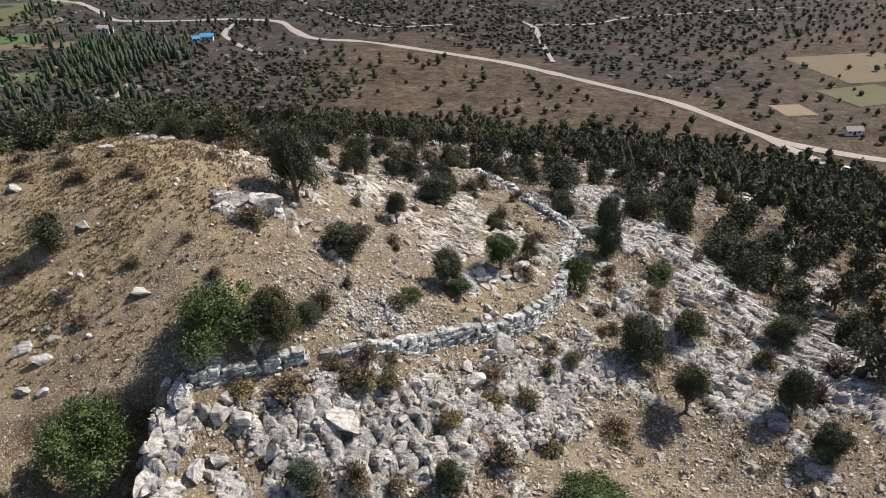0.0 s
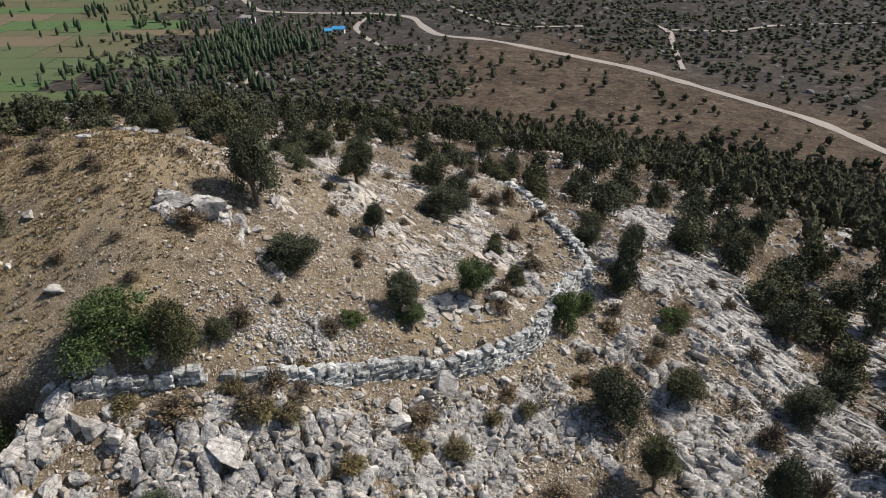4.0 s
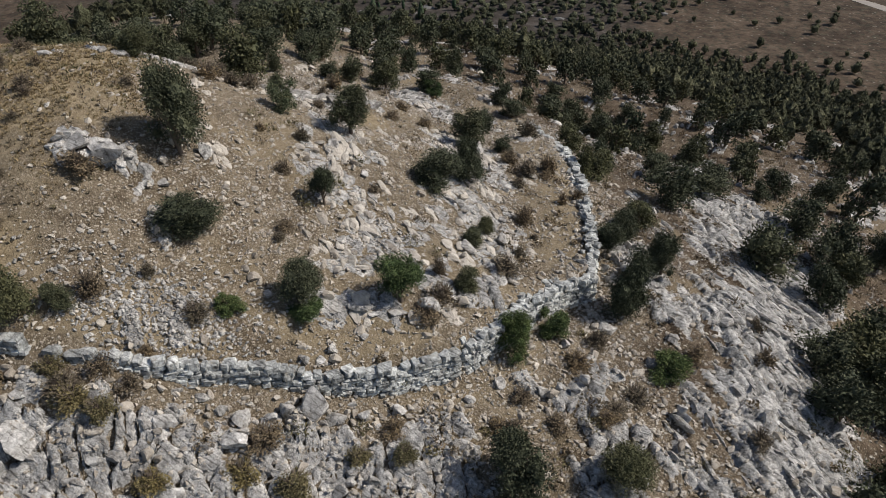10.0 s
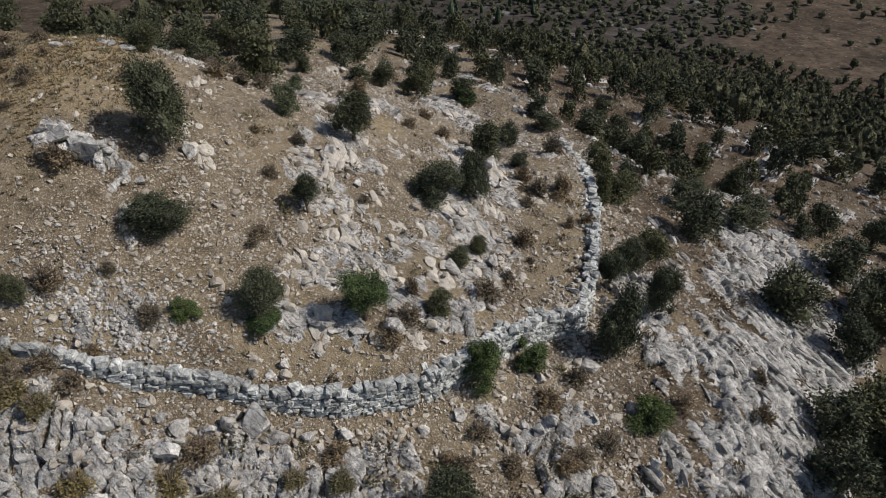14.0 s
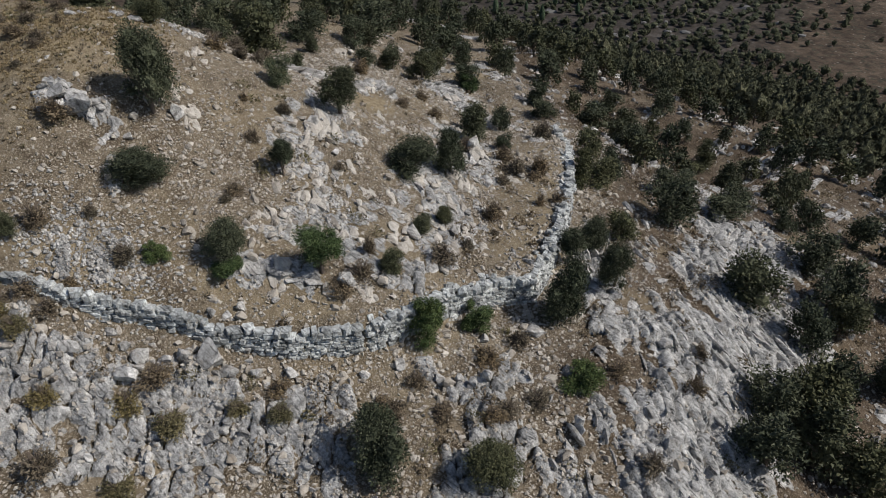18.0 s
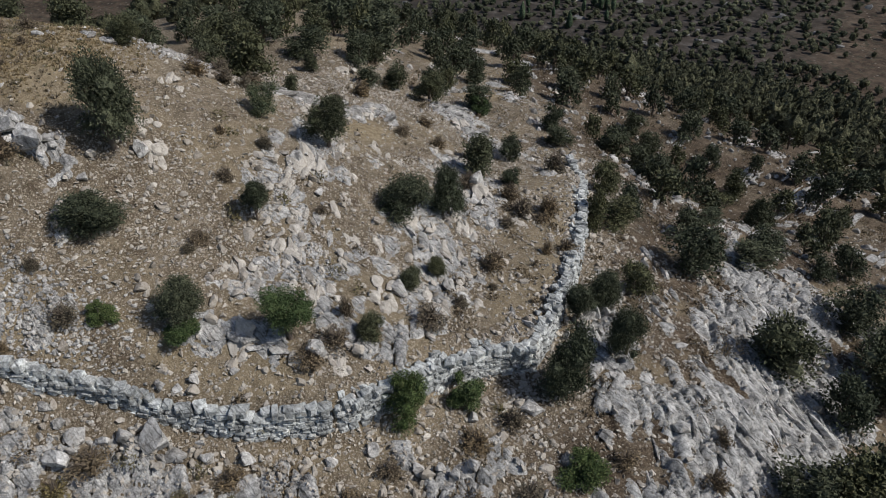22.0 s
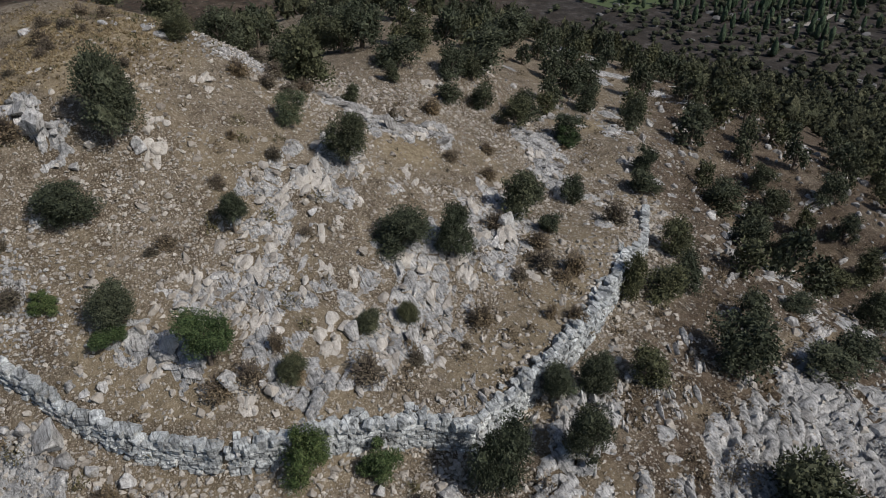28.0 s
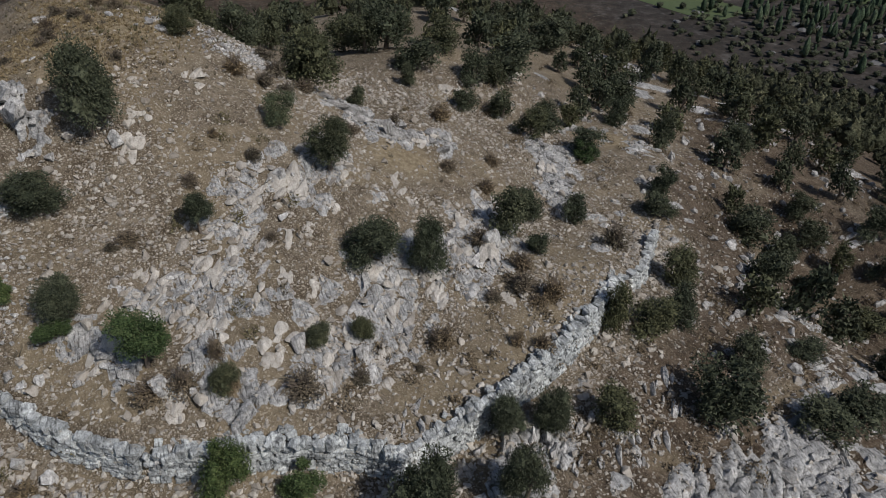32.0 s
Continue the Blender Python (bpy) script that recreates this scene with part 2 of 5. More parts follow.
# ---- meshes ----
def mesh_from(name, verts, faces, smooth_faces=False):
    """A mesh from arrays: verts n x 3, faces m x 3 or m x 4."""
    me = bpy.data.meshes.new(name)
    verts, faces = np.asarray(verts, np.float32), np.asarray(faces, np.int32)
    k = faces.shape[1]
    me.vertices.add(len(verts))
    me.vertices.foreach_set("co", verts.ravel())
    me.loops.add(faces.size)
    me.loops.foreach_set("vertex_index", faces.ravel())
    me.polygons.add(len(faces))
    me.polygons.foreach_set("loop_start", np.arange(len(faces), dtype=np.int32) * k)
    me.update(calc_edges=True)
    me.polygons.foreach_set("use_smooth", np.full(len(faces), smooth_faces))
    return me


def ico(level):
    bm = bmesh.new()
    bmesh.ops.create_icosphere(bm, subdivisions=level, radius=1)
    v = np.array([p.co[:] for p in bm.verts])
    f = np.array([[q.index for q in p.verts] for p in bm.faces])
    bm.free()
    return v, f


ICO1, ICO2, ICO3 = ico(1), ico(2), ico(3)


def joined(pieces):
    """One pair of arrays out of many (verts, faces)."""
    vs, fs, n = [], [], 0
    for v, f in pieces:
        vs.append(v)
        fs.append(f + n)
        n += len(v)
    return np.concatenate(vs), np.concatenate(fs)


def part(name, me, material, parent=None, label=""):
    ob = new(name, me)
    if material is not None and not me.materials:
        me.materials.append(material)
    if parent is not None:
        ob.parent = parent
    if label:
        ob["label"] = label
    return ob


# ---- materials ----
def material(name):
    m = bpy.data.materials.new(name)
    m.use_nodes = True
    nt = m.node_tree
    b = nt.nodes["Principled BSDF"]
    b.inputs["Roughness"].default_value = 0.9
    b.inputs["Specular IOR Level"].default_value = 0.25
    return m, nt, b


def node(nt, kind, **inputs):
    n = nt.nodes.new(kind)
    for k, v in inputs.items():
        n.inputs[k.replace("_", " ")].default_value = v
    return n


def place_of(nt):
    return nt.nodes.new("ShaderNodeTexCoord").outputs["Object"]


def world_place(nt):
    return nt.nodes.new("ShaderNodeNewGeometry").outputs["Position"]


def noise_of(nt, vec, scale, detail=4.0, rough=0.6):
    n = node(nt, "ShaderNodeTexNoise", Scale=scale, Detail=detail, Roughness=rough)
    nt.links.new(vec, n.inputs["Vector"])
    return n.outputs["Fac"]


def ramp(nt, fac, stops):
    r = nt.nodes.new("ShaderNodeValToRGB")
    el = r.color_ramp.elements
    while len(el) < len(stops):
        el.new(0.5)
    for e, (p, c) in zip(el, stops):
        e.position, e.color = p, (*c, 1) if len(c) == 3 else c
    nt.links.new(fac, r.inputs["Fac"])
    return r.outputs["Color"]


def mix(nt, fac, a, b, how="MIX"):
    m = nt.nodes.new("ShaderNodeMix")
    m.data_type, m.blend_type = "RGBA", how
    for sock, val in ((m.inputs["Factor"], fac), (m.inputs["A"], a), (m.inputs["B"], b)):
        if isinstance(val, (int, float)):
            sock.default_value = val
        elif isinstance(val, tuple):
            sock.default_value = (*val, 1)
        else:
            nt.links.new(val, sock)
    return m.outputs["Result"]


def grey(v):
    return (v, v, v)


def bump(nt, b, heights, strength, distance):
    n = node(nt, "ShaderNodeBump", Strength=strength, Distance=distance)
    nt.links.new(heights, n.inputs["Height"])
    nt.links.new(n.outputs["Normal"], b.inputs["Normal"])


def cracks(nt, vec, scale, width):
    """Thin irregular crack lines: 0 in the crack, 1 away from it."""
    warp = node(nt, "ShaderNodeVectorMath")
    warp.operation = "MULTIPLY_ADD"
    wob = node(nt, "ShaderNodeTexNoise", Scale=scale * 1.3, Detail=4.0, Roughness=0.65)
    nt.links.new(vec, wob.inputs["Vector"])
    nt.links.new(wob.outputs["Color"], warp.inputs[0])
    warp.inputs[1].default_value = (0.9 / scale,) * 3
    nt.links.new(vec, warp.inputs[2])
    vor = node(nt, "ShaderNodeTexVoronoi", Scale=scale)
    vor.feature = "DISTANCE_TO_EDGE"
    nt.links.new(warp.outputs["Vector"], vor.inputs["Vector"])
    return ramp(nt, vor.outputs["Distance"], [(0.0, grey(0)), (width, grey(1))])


def rock_colour(nt, vec, tint=(1.0, 1.0, 1.0)):
    """Weathered grey limestone: pale faces, grey lichen, cracks, runnels, ochre flecks."""
    big, fine = noise_of(nt, vec, 0.7, 5, 0.62), noise_of(nt, vec, 5.0, 6, 0.72)
    c = ramp(nt, big, [(0.30, (0.29, 0.291, 0.286)), (0.50, (0.44, 0.439, 0.425)), (0.66, (0.60, 0.59, 0.565))])
    speck = noise_of(nt, vec, 15.0, 6, 0.75)
    c = mix(nt, 0.8, c, ramp(nt, speck, [(0.36, grey(0.45)), (0.48, grey(0.94)), (0.62, grey(1.28))]), "MULTIPLY")
    c = mix(nt, 0.75, c, ramp(nt, fine, [(0.33, grey(0.45)), (0.46, grey(0.90)), (0.62, grey(1.15))]), "MULTIPLY")
    # narrow clefts: their deep dark is put into the colour, and into the bump
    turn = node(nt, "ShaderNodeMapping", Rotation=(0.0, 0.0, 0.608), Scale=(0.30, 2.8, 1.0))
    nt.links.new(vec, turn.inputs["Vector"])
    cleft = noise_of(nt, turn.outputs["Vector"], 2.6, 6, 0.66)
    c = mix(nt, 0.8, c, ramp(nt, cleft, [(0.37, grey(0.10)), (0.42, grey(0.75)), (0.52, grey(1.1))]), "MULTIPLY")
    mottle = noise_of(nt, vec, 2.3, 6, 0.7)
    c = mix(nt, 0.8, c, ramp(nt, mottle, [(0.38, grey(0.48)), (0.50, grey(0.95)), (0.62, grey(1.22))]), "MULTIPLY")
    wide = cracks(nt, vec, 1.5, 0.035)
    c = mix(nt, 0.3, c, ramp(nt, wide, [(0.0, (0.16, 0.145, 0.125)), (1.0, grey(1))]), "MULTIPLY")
    stain = ramp(nt, noise_of(nt, vec, 2.1, 4, 0.7), [(0.58, grey(0.0)), (0.70, grey(0.6))])
    c = mix(nt, 1.0, mix(nt, stain, c, (0.36, 0.31, 0.24)), tint, "MULTIPLY")
    return c, mix(nt, 0.25, mix(nt, 0.35, mix(nt, 0.4, mix(nt, 0.4, fine, mottle), cleft), speck), wide)


def make_ground_material():
    m, nt, b = material("stony hillside soil with limestone")
    def attr(name):
        a = nt.nodes.new("ShaderNodeAttribute")
        a.attribute_name = name
        return a.outputs["Fac"]
    vec = world_place(nt)
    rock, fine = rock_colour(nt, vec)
    broad, mid, small = noise_of(nt, vec, 0.10, 4), noise_of(nt, vec, 0.9, 5), noise_of(nt, vec, 7.0, 5, 0.7)
    soil = ramp(nt, mid, [(0.30, (0.080, 0.062, 0.042)), (0.50, (0.150, 0.120, 0.083)), (0.70, (0.245, 0.204, 0.148))])
    # east slope: browner soil, with cloud and tree shade put into its colour
    soil = mix(nt, attr("shaded_brown"), soil, ramp(nt, mid, [(0.30, (0.040, 0.029, 0.020)), (0.50, (0.078, 0.057, 0.039)), (0.72, (0.135, 0.104, 0.074))]))
    soil = mix(nt, 0.8, soil, ramp(nt, small, [(0.34, grey(0.25)), (0.48, grey(0.90)), (0.64, grey(1.45))]), "MULTIPLY")
    soil = mix(nt, 0.85, soil, ramp(nt, mix(nt, 0.5, broad, noise_of(nt, vec, 0.33, 4, 0.6)), [(0.36, (0.62, 0.58, 0.56)), (0.5, (1.0, 1.0, 1.0)), (0.62, (1.35, 1.36, 1.36))]), "MULTIPLY")
    # pale chips of two sizes on the soil, each with its own tone
    relief = small
    clean = ramp(nt, attr("shaded_brown"), [(0.0, grey(1)), (1.0, grey(0.3))])
    for scale, lo, hi, low, high in ((13.0, 0.32, 0.40, 0.30, 0.50), (7.0, 0.33, 0.39, 0.30, 0.52), (3.6, 0.27, 0.32, 0.36, 0.58)):
        warp = node(nt, "ShaderNodeVectorMath")
        warp.operation = "MULTIPLY_ADD"
        wob = node(nt, "ShaderNodeTexNoise", Scale=scale * 1.7, Detail=2.0)
        nt.links.new(vec, wob.inputs["Vector"])
        nt.links.new(wob.outputs["Color"], warp.inputs[0])
        warp.inputs[1].default_value = (0.6 / scale,) * 3
        nt.links.new(vec, warp.inputs[2])
        vor = node(nt, "ShaderNodeTexVoronoi", Scale=scale)
        nt.links.new(warp.outputs["Vector"], vor.inputs["Vector"])
        chips = ramp(nt, vor.outputs["Distance"], [(lo, grey(1)), (hi, grey(0))])
        sep = nt.nodes.new("ShaderNodeSeparateColor")
        nt.links.new(vor.outputs["Color"], sep.inputs["Color"])
        some = ramp(nt, noise_of(nt, vec, 0.37 + 0.01 * scale, 5, 0.7), [(low, grey(0.25)), (high, grey(1.0))])
        here = ramp(nt, sep.outputs["Green"], [(0.12, grey(0)), (0.28, grey(1))])
        fac = mix(nt, 1.0, mix(nt, 1.0, mix(nt, 1.0, chips, some, "MULTIPLY"), here, "MULTIPLY"), clean, "MULTIPLY")
        soil = mix(nt, fac, soil, ramp(nt, sep.outputs["Red"], [(0.0, (0.17, 0.14, 0.10)), (0.5, (0.31, 0.265, 0.20)), (1.0, (0.54, 0.485, 0.395))]))
        relief = mix(nt, 0.5, relief, fac, "ADD")
    straw = ramp(nt, noise_of(nt, vec, 2.4, 6, 0.7), [(0.3, (0.17, 0.132, 0.082)), (0.5, (0.31, 0.250, 0.158)), (0.72, (0.46, 0.385, 0.260))])
    streaks = node(nt, "ShaderNodeTexNoise", Scale=3.0, Detail=6.0, Roughness=0.75)
    stretch = node(nt, "ShaderNodeMapping", Scale=(1.0, 6.0, 3.0), Rotation=(0, 0, 0.5))
    nt.links.new(vec, stretch.inputs["Vector"])
    nt.links.new(stretch.outputs["Vector"], streaks.inputs["Vector"])
    straw = mix(nt, 0.5, straw, ramp(nt, streaks.outputs["Fac"], [(0.3, grey(0.5)), (0.6, grey(1.15))]), "MULTIPLY")
    c = mix(nt, attr("grass"), soil, straw)
    plain = ramp(nt, noise_of(nt, vec, 0.05, 6, 0.65), [(0.3, (0.044, 0.032, 0.023)), (0.5, (0.078, 0.058, 0.042)), (0.7, (0.120, 0.091, 0.066))])
    scrub = ramp(nt, noise_of(nt, vec, 0.35, 5, 0.7), [(0.52, grey(0)), (0.62, grey(0.65))])
    plain = mix(nt, scrub, plain, (0.06, 0.058, 0.042))
    dots = node(nt, "ShaderNodeTexVoronoi", Scale=0.24)
    nt.links.new(vec, dots.inputs["Vector"])
    plain = mix(nt, ramp(nt, dots.outputs["Distance"], [(0.16, grey(0.85)), (0.30, grey(0))]), plain, (0.045, 0.045, 0.032))
    plain = mix(nt, 0.9, plain, ramp(nt, noise_of(nt, vec, 0.22, 7, 0.8), [(0.36, grey(0.4)), (0.5, grey(1)), (0.64, grey(1.75))]), "MULTIPLY")
    stones = node(nt, "ShaderNodeTexVoronoi", Scale=0.33)
    nt.links.new(vec, stones.inputs["Vector"])
    plain = mix(nt, ramp(nt, stones.outputs["Distance"], [(0.10, grey(0.7)), (0.18, grey(0))]), plain, (0.26, 0.235, 0.20))
    heath = ramp(nt, noise_of(nt, vec, 0.16, 6, 0.7), [(0.3, (0.022, 0.022, 0.020)), (0.55, (0.056, 0.051, 0.047)), (0.72, (0.155, 0.147, 0.138))])
    plain = mix(nt, attr("heath"), plain, heath)
    c = mix(nt, attr("plain"), c, plain)
    edge = ramp(nt, mix(nt, 0.5, attr("rock"), mix(nt, 0.3, noise_of(nt, vec, 1.3, 6, 0.6), small)), [(0.45, grey(0)), (0.475, grey(1))])
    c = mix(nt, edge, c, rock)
    nt.links.new(c, b.inputs["Base Color"])
    bump(nt, b, mix(nt, 0.4, relief, fine), 0.85, 0.14)
    b.inputs["Specular IOR Level"].default_value = 0.12
    return m


def make_rock_material(name, warm=0.0, tint=(1.0, 1.0, 1.0)):
    m, nt, b = material(name)
    vec = world_place(nt)
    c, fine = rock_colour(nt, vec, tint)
    rnd = nt.nodes.new("ShaderNodeObjectInfo").outputs["Random"]
    isl = nt.nodes.new("ShaderNodeNewGeometry").outputs["Random Per Island"]
    c = mix(nt, 1.0, c, ramp(nt, rnd, [(0, grey(0.78)), (1, grey(1.15))]), "MULTIPLY")
    c = mix(nt, 1.0, c, ramp(nt, isl, [(0, grey(0.72)), (1, grey(1.18))]), "MULTIPLY")
    if warm:
        c = mix(nt, warm, c, mix(nt, isl, (0.30, 0.255, 0.195), (0.58, 0.52, 0.43)))
    nt.links.new(c, b.inputs["Base Color"])
    bump(nt, b, fine, 0.9, 0.10)
    return m


def make_leaf_material(name, dark, light, dry=None, far=False):
    m, nt, b = material(name)
    isl = nt.nodes.new("ShaderNodeNewGeometry").outputs["Random Per Island"]
    rnd = nt.nodes.new("ShaderNodeObjectInfo").outputs["Random"]
    c = ramp(nt, isl, [(0.0, dark), (0.75, light), (1.0, dry or light)])
    c = mix(nt, 1.0, c, ramp(nt, rnd, [(0, (0.75, 0.80, 0.80)), (0.5, (1, 1, 1)), (1, (1.25, 1.15, 0.95))]), "MULTIPLY")
    c = mix(nt, 0.4, c, ramp(nt, noise_of(nt, place_of(nt), 2.2, 3), [(0.3, grey(0.6)), (0.7, grey(1.3))]), "MULTIPLY")
    nt.links.new(c, b.inputs["Base Color"])
    if far:
        # whole crowns seen from far off: the sprigs are left to the surface
        spray = noise_of(nt, world_place(nt), 1.6, 5, 0.75)
        c = mix(nt, 0.9, c, ramp(nt, spray, [(0.34, grey(0.35)), (0.5, grey(1.0)), (0.64, grey(1.7))]), "MULTIPLY")
        nt.links.new(c, b.inputs["Base Color"])
        bump(nt, b, spray, 1.0, 0.9)
    b.inputs["Roughness"].default_value = 0.7
    b.inputs["Specular IOR Level"].default_value = 0.1 if far else 0.2
    return m


def make_plain_material(name, a, c2, scale=3.0, rough=0.9, bumpy=0.2):
    m, nt, b = material(name)
    vec = world_place(nt)
    n1, n2 = noise_of(nt, vec, scale, 5), noise_of(nt, vec, scale * 9, 4)
    c = mix(nt, n1, a, c2)
    c = mix(nt, 0.4, c, ramp(nt, n2, [(0.3, grey(0.7)), (0.7, grey(1.2))]), "MULTIPLY")
    nt.links.new(c, b.inputs["Base Color"])
    b.inputs["Roughness"].default_value = rough
    bump(nt, b, n2, bumpy, 0.05)
    return m


GROUND = make_ground_material()
ROCK = make_rock_material("grey limestone", 0.12)
WALL_ROCK = make_rock_material("blue-grey lichened wall stone", 0.0, (1.04, 1.09, 1.105))
STONE = make_rock_material("pale loose stone", 0.65)
PALE = make_rock_material("clean pale limestone", 0.55)
JUNIPER = make_leaf_material("juniper foliage", (0.037, 0.043, 0.026), (0.084, 0.096, 0.056), (0.130, 0.138, 0.084))
FAR_JUNIPER = make_leaf_material("far juniper foliage", (0.042, 0.047, 0.030), (0.090, 0.098, 0.060), (0.145, 0.148, 0.092), True)
OAK = make_leaf_material("oak foliage", (0.030, 0.052, 0.020), (0.085, 0.125, 0.045), (0.140, 0.165, 0.075))
GREYGREEN = make_leaf_material("grey-green foliage", (0.035, 0.05, 0.032), (0.10, 0.125, 0.075), (0.15, 0.15, 0.09))
DRYLEAF = make_leaf_material("dry brown scrub", (0.092, 0.074, 0.052), (0.190, 0.156, 0.110), (0.280, 0.232, 0.162))
YELLOWGREEN = make_leaf_material("yellowing scrub", (0.08, 0.072, 0.035), (0.19, 0.165, 0.085), (0.27, 0.23, 0.13))
STRAW = make_leaf_material("dry straw", (0.20, 0.145, 0.075), (0.36, 0.275, 0.155), (0.50, 0.41, 0.26))
BARK = make_plain_material("grey-brown bark", (0.09, 0.07, 0.055), (0.20, 0.165, 0.13), 6.0)
FAR_ROCK = make_plain_material("grey rock across the valley", (0.115, 0.115, 0.112), (0.225, 0.222, 0.212), 0.4)
DIRT_ROAD = make_plain_material("pale dirt road", (0.27, 0.245, 0.215), (0.40, 0.37, 0.335), 0.12)

# ---- the ground sheet ----
def spread(lo, hi, step, out_lo, out_hi, growth=1.10):
    mid = np.arange(lo, hi + step / 2, step)
    def away(edge, end, sgn):
        out, d, p = [], step, edge
        while (end - p) * sgn > 0:
            d = min(d * growth, 60)
            p = p + sgn * d
            out.append(p)
        return out
    return np.array(away(lo, out_lo, -1)[::-1] + list(mid) + away(hi, out_hi, 1))


gx = spread(-21, 34, 0.165, -2600, 2600)
gy = spread(26, 82, 0.165, -900, 3800)
X, Y = np.meshgrid(gx, gy)
Z = ground_height(X, Y)
ROCKY = bedrock(X, Y)[1]
ni, nj = X.shape
idx = np.arange(ni * nj).reshape(ni, nj)
quads = np.stack([idx[:-1, :-1], idx[:-1, 1:], idx[1:, 1:], idx[1:, :-1]], -1).reshape(-1, 4)
me = mesh_from("ground", np.stack([X, Y, Z], -1).reshape(-1, 3), quads, True)
grass = smooth(1.25, 0.7, np.hypot((X + 25) / 12, (Y - 44) / 13) + 0.5 * fbm(X, Y, 6, 3, 50)) * smooth(-0.30, 0.20, 0.2 + fbm(X, Y, 3, 4, 51))
grass = np.maximum(grass, 0.9 * np.exp(-(((X + 11.8) / 2.6) ** 2 + ((Y - 69.8) / 3.2) ** 2) ** 2))
grass = np.maximum(grass, 0.95 * np.exp(-(((X + 20.5) / 3.5) ** 2 + ((Y - 96) / 4) ** 2) ** 2))
from_wall = line_dist(WALL, X, Y)[0]
grass = np.maximum(grass, 0.6 * smooth(0.3, 1.2, from_wall) * smooth(5.5, 3.0, from_wall) * smooth(-0.3, 0.2, 0.1 + fbm(X, Y, 3, 4, 62)) * smooth(34, 37, Y) * smooth(88, 80, Y))
grass = np.maximum(grass, 0.35 * smooth(0.1, 0.4, fbm(X, Y, 5, 4, 53)) * smooth(120, 100, Y))
# darker brown east of the wall: soil tone and painted shade together
shaded_brown = smooth(-0.5, -5, line_dist(WALL, X, Y)[0] + 3 * fbm(X, Y, 6, 3, 54)) * np.maximum(smooth(50, 66, Y + 0.5 * (X - 12)), smooth(27, 33, X)) * (0.5 + 0.5 * smooth(-0.35, 0.1, 0.15 + fbm(X, Y, 5, 4, 55)))
plain = smooth(130, 190, np.hypot(X + 10, Y - 50))
across = smooth(-8, -50, line_dist(ROAD, X, Y)[0] + 35 * fbm(X, Y, 70, 3, 56)) * smooth(250, 150, X - 0.35 * (Y - 400)) * smooth(-330, -200, X) * (0.45 + 0.55 * smooth(-0.3, 0.15, fbm(X, Y, 40, 3, 57)))
heath = np.clip(across + smooth(465, 520, Y - 0.1 * X + 30 * fbm(X, Y, 80, 3, 52)) * smooth(420, 260, X) + smooth(-25, -70, X + 0.18 * (Y - 300)) * smooth(230, 270, Y) * smooth(490, 450, Y) * 0.8, 0, 1)
for name, values in (("rock", ROCKY), ("grass", grass), ("plain", plain), ("heath", heath), ("shaded_brown", shaded_brown)):
    at = me.attributes.new(name, "FLOAT", "POINT")
    at.data.foreach_set("value", np.asarray(values, np.float32).ravel())
tagged(part("ground", me, GROUND), "stony brown hillside with grey limestone and dry grass", "ground", kind="structure")

# ---- trees ----
def crown_mesh(name, seed, lobes, leaves, leaf, spread_xy=1.0, taper=0.5, core=ICO2):
    """A crown one unit wide and one high, from z 0.08 to 1: dense uneven lobes covered in small sprigs."""
    r = np.random.default_rng(seed)
    pieces, centres = [], []
    for i in range(lobes):
        h = 0.17 + 0.67 * (i + r.random()) / lobes
        a = r.random() * 6.283
        reach = (0.30 * (1 - taper * (h - 0.2))) * (0.30 + 0.90 * r.random() ** 0.7) * spread_xy
        size = (0.205 - 0.08 * h * taper) * (0.45 + 0.95 * r.random())
        c = np.array([reach * math.cos(a), reach * math.sin(a), h])
        centres.append((c, size))
        v, f = core
        w = v * (size * 0.44) * np.array([1, 1, 0.95])
        w = w * (1 + 0.22 * r.normal(size=(len(w), 1)))
        pieces.append((w + c, f))
    weight = np.array([s for _, s in centres]) ** 2
    pick = r.choice(lobes, leaves, p=weight / weight.sum())
    C = np.array([c for c, _ in centres])[pick]
    S = np.array([s for _, s in centres])[pick]
    d = r.normal(size=(leaves, 3))
    d[:, 2] += 0.25
    d /= np.linalg.norm(d, axis=1)[:, None]
    P = C + d * (S * (0.45 + 0.72 * r.random(leaves) ** 0.8))[:, None]
    keep = np.ones(leaves, bool)
    for c, s in centres:
        keep &= np.linalg.norm(P - c, axis=1) > 0.36 * s
    P, d = P[keep], d[keep]
    n = len(P)
    out = d + 0.7 * r.normal(size=(n, 3))
    out /= np.linalg.norm(out, axis=1)[:, None]
    side = np.cross(out, r.normal(size=(n, 3)))
    side /= np.linalg.norm(side, axis=1)[:, None]
    size = (leaf * (0.6 + 0.8 * r.random(n)))[:, None]
    q = np.stack([P - out * size * 0.4 + side * size * 0.45, P - out * size * 0.4 - side * size * 0.45, P + out * size * 0.9], 1)
    pieces.append((q.reshape(-1, 3), np.arange(n * 3).reshape(n, 3)))
    v, f = joined(pieces)
    v[:, 2] = np.maximum(v[:, 2], 0.03)
    v[:, :2] += 0.05 * np.sin(v[:, 2:] * 3.0 + seed)
    return mesh_from(name, v, f)


